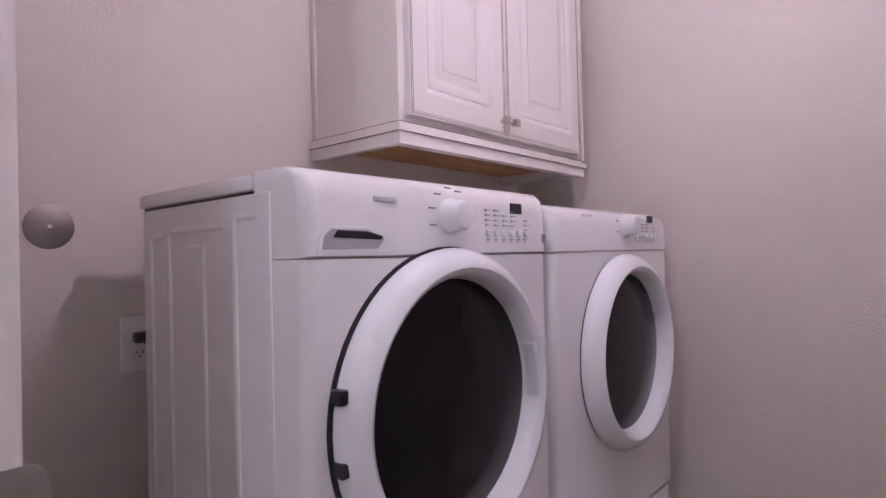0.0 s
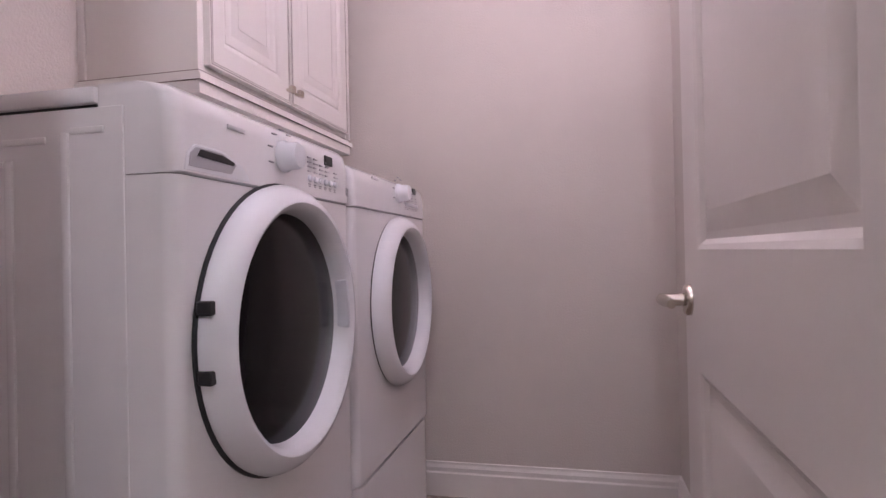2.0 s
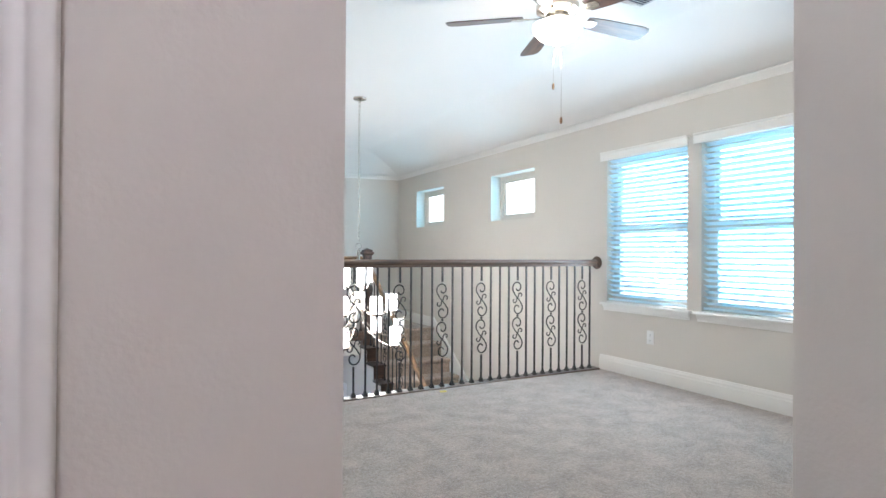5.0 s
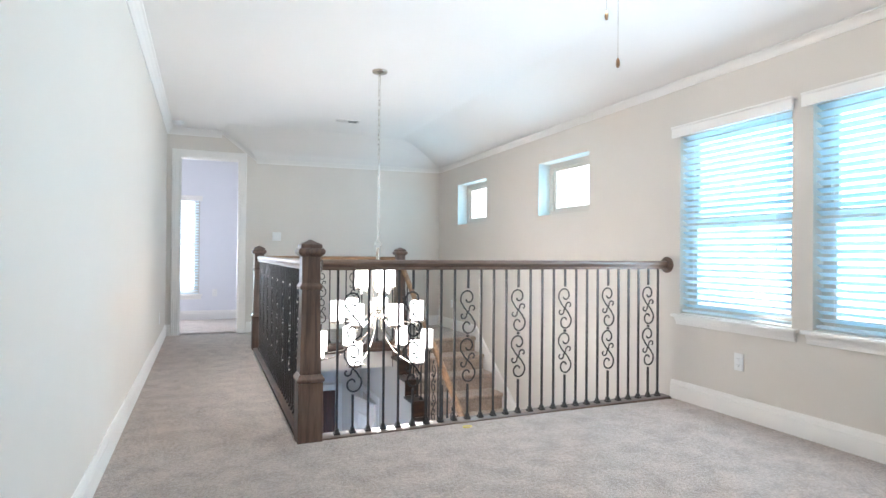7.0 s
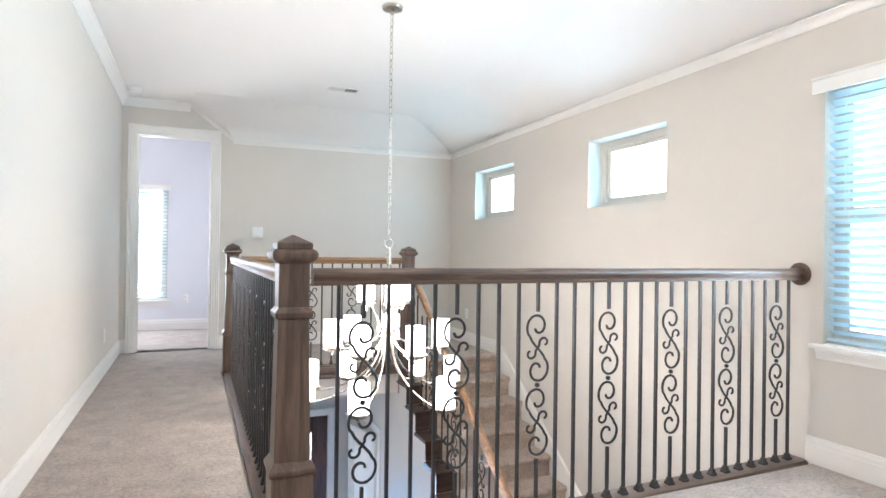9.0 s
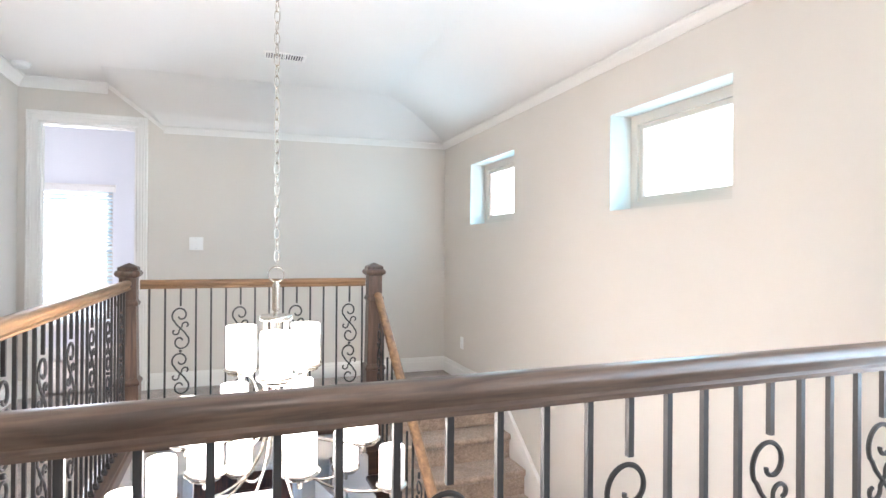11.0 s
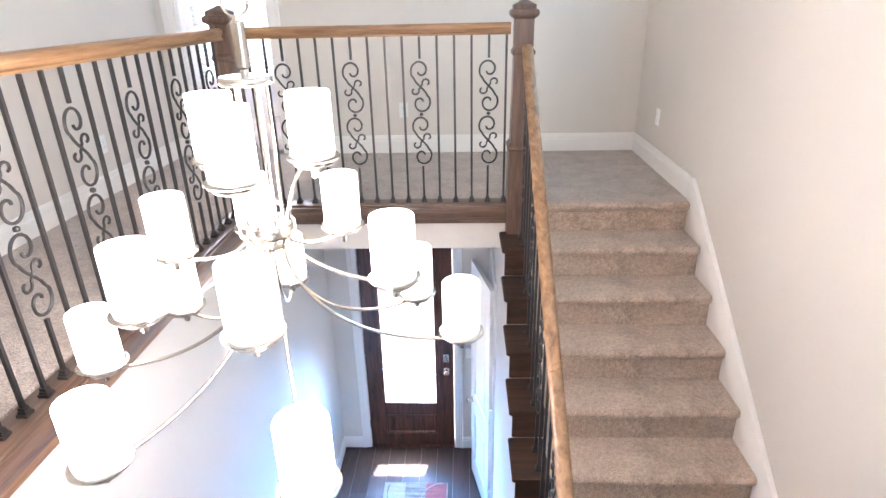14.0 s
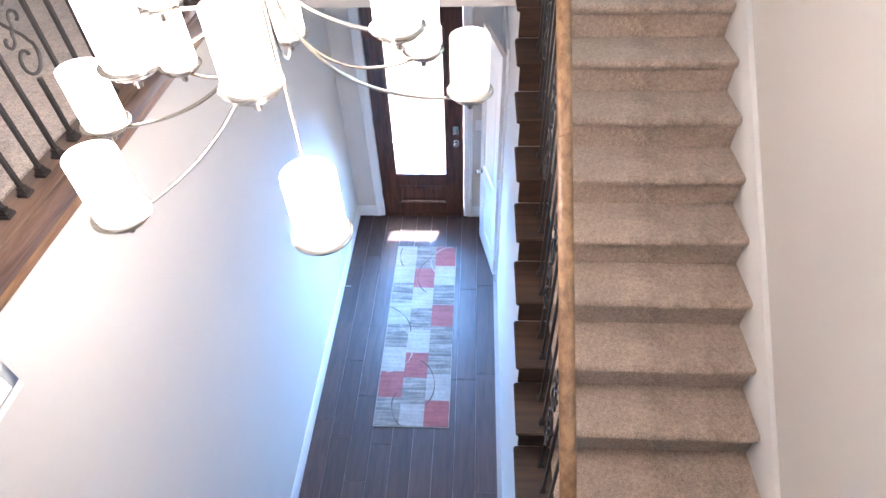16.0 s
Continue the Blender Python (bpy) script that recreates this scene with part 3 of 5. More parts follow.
def lever_set(parent, x, y, z, out, along, material=None):
    """A lever handle on a round rose; out and along are unit ways on x and y."""
    material = material or NICKEL
    turn = Vector(out).to_track_quat("Z", "Y").to_matrix().to_4x4()
    bm = bmesh.new()
    lathe(bm, [(0, 0), (0.034, 0), (0.034, 0.008), (0.030, 0.013), (0.014, 0.015), (0.012, 0.052), (0, 0.052)], 20, Matrix.Translation((x, y, z)) @ turn)
    rose = part("rose", bm, material, parent, "satin nickel rose", smooth=True)
    bm = bmesh.new()
    p = Vector((x, y, z)) + Vector(out) * 0.056
    tube(bm, [p - Vector(along) * 0.012, p + Vector(along) * 0.03, p + Vector(along) * 0.07 + Vector((0, 0, 0.003)), p + Vector(along) * 0.11], [0.0135, 0.0125, 0.010, 0.009], 12)
    part("lever", bm, material, parent, "satin nickel lever", smooth=True)
    return rose


laundry_door = thing("laundry_door", "white two-panel door standing open against the laundry wall", "door", Matrix.Translation((0.296, 0.645, 0.012)) @ Matrix.Rotation(radians(90), 4, "Z"))
bm = bmesh.new()
panel_leaf(bm, 0.955, 2.40, 0.036, [(0.13, 0.815, 0.25, 0.757), (0.13, 0.815, 1.005, 2.22)])
part("leaf", bm, DOOR_PAINT, laundry_door)
lever_set(laundry_door, 0.90, 0.036, 0.896, (0, 1, 0), (-1, 0, 0))
lever_set(laundry_door, 0.90, 0.0, 0.896, (0, -1, 0), (-1, 0, 0))
for z in (0.25, 0.885, 2.10):
    bm = bmesh.new()
    box(bm, -0.0035, 0.0, 0.0, 0.034, z - 0.006, z + 0.098)
    hinge = part("hinge", bm, PLASTIC_WHITE, laundry_door, "painted-over steel butt hinge", bevel=0.0012, segments=1)
    bm = bmesh.new()
    for k in range(5):
        lathe(bm, [(0, 0), (0.0085, 0), (0.0085, 0.0202), (0, 0.0202)], 14, Matrix.Translation((-0.008, -0.005, z - 0.006 + k * 0.0208)))
    part("knuckle", bm, PLASTIC_WHITE, hinge, smooth=True)
    bm = bmesh.new()
    box(bm, -0.030, -0.010, -0.0130, -0.0105, z - 0.006, z + 0.098)
    part("jamb_leaf", bm, PLASTIC_WHITE, hinge, bevel=0.001, segments=1)
    bm = bmesh.new()
    for sx, sz in ((0.012, 0.014), (0.026, 0.044), (0.012, 0.074)):
        lathe(bm, [(0, 0), (0.0042, 0), (0.003, 0.0016), (0, 0.0016)], 10, Matrix.Translation((-0.0034, sx + 0.002, z + sz)) @ Matrix.Rotation(radians(-90), 4, "Y"))
    part("screw", bm, PALE_PRINT, hinge, smooth=True)

strike = thing("strike_plate", "satin nickel strike plate on the laundry door jamb", "strike plate")
bm = bmesh.new()
prism(bm, [(0.570, 0.897), (0.570, 0.953)] + [(0.610 + 0.016 * math.sin(radians(a)), 0.925 + 0.028 * math.cos(radians(a))) for a in range(0, 181, 15)], DX0 + 0.025, DX0 + 0.0265, "x")
part("plate", bm, AGED_NICKEL, strike, bevel=0.0006, segments=1)
bm = bmesh.new()
box(bm, DX0 + 0.0266, DX0 + 0.0270, 0.572, 0.586, 0.911, 0.939)
part("latch_hole", bm, HOLE_SHADE, strike)


def wall_plate(name, label, category, at, kind="outlet", w=0.072, h=0.116):
    """A cover plate that faces +y before it is turned: outlet, rocker, two rockers or blank."""
    ob = thing(name, label, category, at)
    bm = bmesh.new()
    box(bm, -w / 2, w / 2, 0, 0.006, -h / 2, h / 2)
    part("cover", bm, PLASTIC_WHITE, ob, bevel=0.0025)
    if kind == "outlet":
        for z in (-0.021, 0.021):
            bm = bmesh.new()
            box(bm, -0.016, 0.016, 0.006, 0.008, z - 0.014, z + 0.014)
            face = part("socket", bm, PLASTIC_WHITE, ob, bevel=0.0015)
            bm = bmesh.new()
            box(bm, -0.008, -0.006, 0.008, 0.0084, z - 0.003, z + 0.007)
            box(bm, 0.006, 0.008, 0.008, 0.0084, z - 0.003, z + 0.006)
            lathe(bm, [(0, 0), (0.0026, 0), (0.0026, 0.0004), (0, 0.0004)], 10, Matrix.Translation((0, 0.008, z - 0.008)) @ Matrix.Rotation(radians(-90), 4, "X"))
            part("slot", bm, BLACK_PLASTIC, face)
    else:
        for x in ((0,) if kind == "rocker" else (-0.023, 0.023)):
            bm = bmesh.new()
            box(bm, x - 0.0165, x + 0.0165, 0.006, 0.0075, -0.033, 0.033)
            frame_part = part("rocker_frame", bm, PLASTIC_WHITE, ob, bevel=0.001, segments=1)
            bm = bmesh.new()
            prism(bm, [(0.0075, -0.030), (0.016, -0.030), (0.0095, 0.002), (0.0085, 0.030), (0.0075, 0.030)], x - 0.0145, x + 0.0145, "x")
            part("rocker", bm, PLASTIC_WHITE, frame_part, smooth=False)
        for z in (-0.045, 0.045):
            bm = bmesh.new()
            lathe(bm, [(0, 0), (0.003, 0), (0.0022, 0.001), (0, 0.001)], 10, Matrix.Translation((0, 0.006, z)) @ Matrix.Rotation(radians(-90), 4, "X"))
            part("screw", bm, PALE_PRINT, ob, smooth=True)
    return ob


SOUTH, EAST_IN, WEST_IN = Matrix.Rotation(radians(180), 4, "Z"), Matrix.Rotation(radians(90), 4, "Z"), Matrix.Rotation(radians(-90), 4, "Z")
wall_plate("light_switch", "white rocker light switch beside the laundry doorway", "light switch", Matrix.Translation((0.523, FY0, 1.402)) @ SOUTH, "rocker", 0.0815, 0.130)
wall_plate("light_switch", "white double rocker switch on the far wall", "light switch", Matrix.Translation((2.01, NY, 1.292)) @ SOUTH, "double", 0.116, 0.116)
wall_plate("wall_outlet", "white duplex outlet under the loft window", "outlet", Matrix.Translation((EX, 3.43, 0.372)) @ EAST_IN)
wall_plate("wall_outlet", "white duplex outlet low on the landing wall", "outlet", Matrix.Translation((2.53, NY, 0.345)) @ SOUTH)
wall_plate("wall_outlet", "white duplex outlet low on the stair landing", "outlet", Matrix.Translation((EX, 8.245, 0.357)) @ EAST_IN)
wall_plate("wall_outlet", "white duplex outlet low on the hall wall", "outlet", Matrix.Translation((WX, 7.72, 0.33)) @ WEST_IN)
wall_plate("wall_outlet", "white duplex outlet on the bedroom wall", "outlet", Matrix.Translation((1.26, 10.55, 0.42)) @ SOUTH)
wall_plate("wall_outlet", "white duplex outlet in the entry hall", "outlet", Matrix.Translation((WELL_W, 8.0, LOW + 0.36)) @ WEST_IN)
wall_plate("light_switch", "white triple rocker switch beside the front door", "light switch", Matrix.Translation((3.10, 9.02, LOW + 1.22)) @ SOUTH, "double", 0.16, 0.116)


def sash_window(name, label, axis_at, w, h, double=True, frame_w=0.045, deep=0.0):
    """A white vinyl window, built across x and looking out along +y from the inner face, set in its opening."""
    ob = thing(name, label, "window", axis_at @ Matrix.Translation((0, deep, 0)), kind="structure")
    bm = bmesh.new()
    box(bm, 0, frame_w, 0.09, 0.15, 0, h)
    box(bm, w - frame_w, w, 0.09, 0.15, 0, h)
    box(bm, frame_w, w - frame_w, 0.09, 0.15, 0, frame_w)
    box(bm, frame_w, w - frame_w, 0.09, 0.15, h - frame_w, h)
    part("window_frame", bm, WINDOW_VINYL, ob, "pale almond vinyl frame")
    halves = [(frame_w, h / 2, 0.105), (h / 2, h - frame_w, 0.125)] if double else [(frame_w, h - frame_w, 0.12)]
    s = 0.032 if double else 0.028
    for z0, z1, y in halves:
        bm = bmesh.new()
        x0, x1 = frame_w, w - frame_w
        box(bm, x0, x0 + s, y - 0.012, y + 0.012, z0, z1)
        box(bm, x1 - s, x1, y - 0.012, y + 0.012, z0, z1)
        box(bm, x0 + s, x1 - s, y - 0.012, y + 0.012, z0, z0 + s)
        box(bm, x0 + s, x1 - s, y - 0.012, y + 0.012, z1 - s, z1)
        sash = part("sash", bm, WINDOW_VINYL, ob)
        bm = bmesh.new()
        box(bm, x0 + s - 0.004, x1 - s + 0.004, y - 0.002, y + 0.002, z0 + s - 0.004, z1 - s + 0.004)
        pane = part("pane", bm, PANE, sash)
        pane.visible_shadow = False
    return ob


def east_at(y1, z):
    """x runs along -y, y runs out along +x."""
    return Matrix.Translation((EX, y1, z)) @ Matrix.Rotation(radians(-90), 4, "Z")


def blind(label, at, w, h, tilt, group="window blinds", wand=True):
    """A 2-inch slat blind with valance, ladders, bottom rail; hung in front of a window across x, y outward."""
    ob = thing("window_blind", label, "blind", at, group)
    bm = bmesh.new()
    prism(bm, [(-0.040, h - 0.075), (-0.055, h - 0.075), (-0.055, h - 0.012), (-0.062, h - 0.004), (-0.062, h + 0.006), (-0.002, h + 0.006), (-0.002, h - 0.006), (-0.040, h - 0.006)], -0.035, w + 0.035, "x")
    part("valance", bm, TRIM, ob)
    bm = bmesh.new()
    box(bm, 0.01, w - 0.01, 0.005, 0.055, h - 0.045, h - 0.004)
    part("headrail", bm, TRIM, ob)
    pitch, z = 0.0445, 0.055
    base = bmesh.new()
    cut = [(0.025 * math.cos(radians(tilt)) * s, 0.025 * math.sin(radians(tilt)) * s + 0.0035 * (1 - s * s)) for s in (-1, -0.5, 0, 0.5, 1)]
    outline = cut + [(a, b + 0.003) for a, b in cut[::-1]]
    prism(base, outline, 0.012, w - 0.012, "x")
    slat_mesh = finish(base, "slat", BLIND, True)
    while z < h - 0.07:
        s = new("slat", slat_mesh)
        s.parent = ob
        s.location = (0, 0.034, z)
        z += pitch
    bm = bmesh.new()
    box(bm, 0.012, w - 0.012, 0.010, 0.058, 0.008, 0.026)
    part("bottom_rail", bm, BLIND, ob, bevel=0.003)
    for x in (0.12, w - 0.12):
        bm = bmesh.new()
        for y in (0.008, 0.060):
            tube(bm, [(x, y, 0.02), (x, y, h - 0.02)], 0.0012, 5)
        part("ladder_cord", bm, TRIM, ob)
    if wand:
        bm = bmesh.new()
        tube(bm, [(w - 0.10, -0.006, h - 0.08), (w - 0.098, -0.008, h * 0.35)], 0.0012, 5)
        lathe(bm, [(0, 0), (0.006, 0.004), (0.007, 0.018), (0.002, 0.03), (0, 0.03)], 10, Matrix.Translation((w - 0.098, -0.008, h * 0.35 - 0.028)))
        part("pull_cord", bm, TRIM, ob, smooth=True)
    return ob


def stool(label, at, w):
    """Window stool with a moulded apron below, across x."""
    ob = thing("window_sill", label, "window sill", at, kind="structure")
    bm = bmesh.new()
    box(bm, -0.05, w + 0.05, -0.045, 0.0, -0.022, 0)
    box(bm, 0.002, w - 0.002, 0.0, 0.09, -0.001, 0.008)
    part("stool", bm, TRIM, ob, bevel=0.003)
    bm = bmesh.new()
    for d, z0, z1 in ((0.026, -0.040, -0.0225), (0.018, -0.055, -0.0405), (0.012, -0.078, -0.0555)):
        box(bm, -0.03, w + 0.03, -d, 0, z0, z1)
    part("apron", bm, TRIM, ob, bevel=0.002, segments=1)


for n, (y0, y1) in enumerate(BIG_WINDOWS):
    sash_window("window_%d" % (n + 1), "white double-hung window behind an open slat blind", east_at(y1, 0.64), y1 - y0, 1.38)
    blind("white two-inch slat blind, lowered with open slats", east_at(y1, 0.65), y1 - y0, 1.385, -26)
    stool("white moulded window stool and apron", east_at(y1, 0.64), y1 - y0)
for n, (y0, y1) in enumerate(SMALL_WINDOWS):
    sash_window("window_%d" % (n + 3), "small fixed window high in a plastered reveal", east_at(y1, 1.487), y1 - y0, 0.558, False, 0.055, 0.055)
north_at = Matrix.Translation((0.10, 10.55, 0.40))
sash_window("window_5", "white double-hung bedroom window full of daylight", north_at, 0.93, 1.55)
blind("white slat blind in the bedroom window", north_at, 0.93, 1.55, -25, wand=False)
stool("white moulded bedroom window stool", north_at, 0.93)

# ---- laundry ----
def rounded_front(x_back, x_front, y0, y1, r, n=6):
    """Plan outline with rounded front corners."""
    pts = [(x_back, y0)]
    for k in range(n + 1):
        a = -math.pi / 2 + k * math.pi / 2 / n
        pts.append((x_front - r + r * math.cos(a), y0 + r + r * math.sin(a)))
    for k in range(n + 1):
        a = k * math.pi / 2 / n
        pts.append((x_front - r + r * math.cos(a), y1 - r + r * math.sin(a)))
    pts.append((x_back, y1))
    return pts


FRONT_X = -0.548


def laundry_machine(name, label, y0, y1, top, washer):
    ob = thing(name, label, "washing machine" if washer else "clothes dryer", Matrix.Translation((0, 0, 0)))
    xb, xf, seam, foot, yc = -1.10, FRONT_X, 1.148, 0.405, (y0 + y1) / 2 - 0.010
    bm = bmesh.new()
    prism(bm, rounded_front(xb, xf, y0, y1, 0.024), foot, seam - 0.002)
    part("body", bm, APPLIANCE, ob, smooth=True)
    # pressed ribs on the side sheet
    ribs = ((-1.066, 1.197), (-0.985, 1.204), (-0.851, 1.179), (-0.745, 1.217))
    for x, z1 in ribs:
        bm = bmesh.new()
        box(bm, x, x + 0.015, y0 - 0.0055, y0 + 0.004, foot + 0.03, z1)
        part("side_rib", bm, APPLIANCE, ob, "pressed steel rib", bevel=0.003)
    for x0, x1, z in ((-1.048, -0.999, 1.203), (-0.967, -0.772, 1.212), (-0.903, -0.853, 1.178), (-0.727, -0.666, 1.223)):
        bm = bmesh.new()
        box(bm, x0, x1, y0 - 0.0045, y0 + 0.003, z - 0.011, z)
        part("side_dent", bm, APPLIANCE_SIDE, ob, bevel=0.0025)
    bm = bmesh.new()
    box(bm, xb + 0.004, xf - 0.085, y0 - 0.0016, y0 + 0.01, foot + 0.004, top - 0.0345)
    part("side_panel", bm, APPLIANCE, ob, bevel=0.001, segments=1)
    # control panel leaning back slightly, rounded at its upper edge
    bm = bmesh.new()
    rings = []
    for inset, z in ((0.004, seam), (0.0, seam + 0.003), (0.003, top - 0.045), (0.010, top - 0.018), (0.024, top - 0.005), (0.048, top)):
        rings.append([bm.verts.new((x, y, z)) for x, y in rounded_front(xf - 0.13, xf + 0.003 - inset, y0 + 0.0005, y1 - 0.0005, 0.022)])
    count = len(rings[0])
    for a, b in zip(rings, rings[1:]):
        for k in range(count):
            bm.faces.new((a[k], a[(k + 1) % count], b[(k + 1) % count], b[k]))
    bm.faces.new(rings[0][::-1])
    bm.faces.new(rings[-1])
    panel = part("control_panel", bm, APPLIANCE, ob, "glossy white control panel", smooth=True)
    bm = bmesh.new()
    box(bm, xb - 0.006, xf - 0.1305, y0 - 0.006, y1 + 0.006, top - 0.029, top - 0.002)
    part("lid", bm, APPLIANCE, ob, "white top plate", bevel=0.006)
    # Black filler that paints the shade in the gap below the top plate.
    bm = bmesh.new()
    box(bm, xb, xf - 0.135, y0 + 0.003, y1 - 0.003, top - 0.034, top - 0.029)
    part("lid_gap", bm, BLACK_PLASTIC, ob)
    bm = bmesh.new()
    box(bm, xb + 0.01, xf - 0.135, y0 + 0.0105, y1 - 0.003, seam, top - 0.034)
    part("upper_body", bm, APPLIANCE_SIDE, ob)
    px = xf + 0.002
    ky = y0 + (y1 - y0) * (0.485 if washer else 0.555)
    turn_x = Matrix.Rotation(radians(90), 4, "Y")
    # dial
    bm = bmesh.new()
    lathe(bm, [(0.032, -0.004), (0.032, 0.005), (0.028, 0.010), (0.027, 0.030), (0.024, 0.037), (0.017, 0.039), (0, 0.039)], 32, Matrix.Translation((px, ky, 1.220)) @ turn_x)
    knob = part("dial", bm, RING_PLASTIC, panel, "white plastic dial", smooth=True)
    for k in range(7):
        a = radians(200 - k * 34)
        bm = bmesh.new()
        y, z = ky + 0.052 * math.cos(a), 1.220 + 0.052 * math.sin(a)
        box(bm, px - 0.002, px + 0.0012, y - 0.008, y + 0.008, z - 0.0012, z + 0.0012)
        part("dial_print", bm, GREY_PRINT, panel)
    # display, indicator rows, buttons
    bm = bmesh.new()
    box(bm, px - 0.002, px + 0.001, y0 + (y1 - y0) * 0.780, y0 + (y1 - y0) * 0.780 + 0.040, 1.232, 1.254)
    part("display", bm, BLACK_PLASTIC, panel, "black display window")
    for col in range(5):
        for row in range(5):
            if col == 2 and row == 0:
                continue
            y = y0 + (y1 - y0) * 0.645 + col * 0.030 + (0.02 if col == 4 else 0)
            z = 1.238 - row * 0.010 - (0.022 if col == 4 else 0.004)
            if z < 1.195:
                continue
            bm = bmesh.new()
            box(bm, px - 0.002, px + 0.0012, y, y + 0.0035, z, z + 0.0035)
            box(bm, px - 0.002, px + 0.0010, y + 0.006, y + 0.006 + 0.008 + 0.004 * ((row + col) % 3), z + 0.001, z + 0.0028)
            part("indicator", bm, PALE_PRINT, panel)
    for k in range(6):
        y = y0 + (y1 - y0) * 0.655 + k * 0.027
        bm = bmesh.new()
        lathe(bm, [(0.0075, -0.003), (0.0075, 0.004), (0.0055, 0.006), (0, 0.006)], 16, Matrix.Translation((px, y, 1.190)) @ turn_x)
        part("button", bm, RING_PLASTIC, panel, smooth=True)
        bm = bmesh.new()
        box(bm, px - 0.002, px + 0.0010, y - 0.006, y + 0.006, 1.1765, 1.1785)
        box(bm, px - 0.002, px + 0.0010, y - 0.004, y + 0.004, 1.172, 1.174)
        part("button_print", bm, GREY_PRINT, panel)
    bm = bmesh.new()
    box(bm, px - 0.002, px + 0.0012, y0 + (y1 - y0) * 0.20, y0 + (y1 - y0) * 0.20 + 0.05, 1.238, 1.245)
    part("brand_plate", bm, FAINT_PRINT, panel, "faint grey maker's mark")
    if washer:
        bm = bmesh.new()
        ya, yb = y0 + 0.018, y0 + 0.198
        prism(bm, [(ya, 1.153), (ya + 0.006, 1.180), (ya + 0.025, 1.196), (ya + 0.10, 1.196), (yb - 0.03, 1.182), (yb - 0.008, 1.166), (yb, 1.153)], px - 0.012, px + 0.0016, "x")
        grip = part("dispenser_drawer", bm, RING_PLASTIC, ob, "white detergent drawer", bevel=0.0015, segments=1)
        # Recess shade is painted: a grey plate, with a black one for its deepest part.
        bm = bmesh.new()
        prism(bm, [(ya + 0.010, 1.160), (ya + 0.014, 1.180), (ya + 0.028, 1.191), (ya + 0.098, 1.191), (yb - 0.045, 1.178), (yb - 0.060, 1.161)], px + 0.0012, px + 0.0024, "x")
        recess = part("finger_recess", bm, PALE_PRINT, grip, "grey plate painted as the shade in a finger recess")
        bm = bmesh.new()
        prism(bm, [(ya + 0.030, 1.178), (ya + 0.038, 1.189), (ya + 0.096, 1.188), (yb - 0.050, 1.181), (yb - 0.054, 1.175)], px + 0.0022, px + 0.0032, "x")
        part("slot", bm, BLACK_PLASTIC, recess)
        bm = bmesh.new()
        box(bm, px - 0.002, px + 0.001, y1 - 0.025, y1 - 0.010, 1.170, 1.190)
        part("sticker", bm, GREY_PRINT, ob)
    # round door
    zc, ring_r = (0.882, 0.277) if washer else (0.867, 0.271)
    yc += -0.007 if washer else 0.030
    at = Matrix.Translation((xf, yc, zc)) @ turn_x
    bm = bmesh.new()
    rim = 0.0045 if washer else -0.004
    lathe(bm, [(ring_r + rim, -0.004), (ring_r + rim, 0.004), (ring_r - 0.02, 0.006), (0, 0.006)], 64, Matrix.Translation((xf, yc - 0.003, zc)) @ turn_x)
    part("door_gasket", bm, BLACK_PLASTIC, ob, smooth=True)
    bm = bmesh.new()
    lathe(bm, [(ring_r, 0.004), (ring_r + 0.002, 0.016), (ring_r - 0.006, 0.034), (ring_r - 0.022, 0.050), (ring_r - 0.034, 0.053), (ring_r - 0.043, 0.047), (ring_r - 0.049, 0.036), (ring_r - 0.053, 0.020), (ring_r - 0.055, 0.004), (ring_r - 0.052, 0.001)], 64, at)
    ring = part("door_ring", bm, RING_PLASTIC, ob, "glossy white door ring", smooth=True)
    bm = bmesh.new()
    lathe(bm, [(ring_r - 0.050, 0.0065), (ring_r - 0.056, 0.0085), (0.150, 0.016), (0.090, 0.021), (0, 0.023)], 48, at)
    part("door_glass", bm, DARK_GLASS, ring, "smoked dark door glass", smooth=True)
    if washer:
        for z in (zc + 0.062, zc - 0.044):
            bm = bmesh.new()
            box(bm, xf + 0.006, xf + 0.030, yc - ring_r - 0.004, yc - ring_r + 0.012, z - 0.011, z + 0.011)
            part("hinge_clip", bm, BLACK_PLASTIC, ring, "black hinge clip", bevel=0.002, segments=1)
    if washer:
        bm = bmesh.new()
        arc = [ring_r - 0.026, ring_r - 0.0535]
        inner, outer = [], []
        for k in range(9):
            a = radians(-8 + k * 3.6)
            outer.append((math.cos(a) * arc[0], math.sin(a) * arc[0]))
            inner.append((math.cos(a) * arc[1], math.sin(a) * arc[1]))
        prism(bm, [(yc + p, zc + q) for p, q in outer + inner[::-1]], xf + 0.014, xf + 0.0455, "x")
        part("door_pull", bm, PULL_PLASTIC, ring, "recessed white door pull", bevel=0.003)
    # pedestal with its drawer
    bm = bmesh.new()
    prism(bm, rounded_front(xb + 0.01, xf - 0.012, y0 + 0.004, y1 - 0.004, 0.045), 0.0, foot - 0.006)
    part("pedestal", bm, APPLIANCE_SIDE, ob, smooth=True)
    bm = bmesh.new()
    prism(bm, rounded_front(xf - 0.06, xf - 0.001, y0 + 0.002, y1 - 0.002, 0.045), 0.055, foot - 0.010)
    part("pedestal_drawer", bm, APPLIANCE, ob, "white storage drawer front", smooth=True)
    # Black filler that paints the shade between machine and pedestal.
    bm = bmesh.new()
    prism(bm, rounded_front(xb + 0.02, xf - 0.006, y0 + 0.006, y1 - 0.006, 0.045), foot - 0.006, foot)
    part("foot_gap", bm, BLACK_PLASTIC, ob, smooth=True)
    return ob


laundry_machine("washing_machine", "glossy white front-loading washer on a drawer pedestal", 0.942, 1.608, 1.286, True)
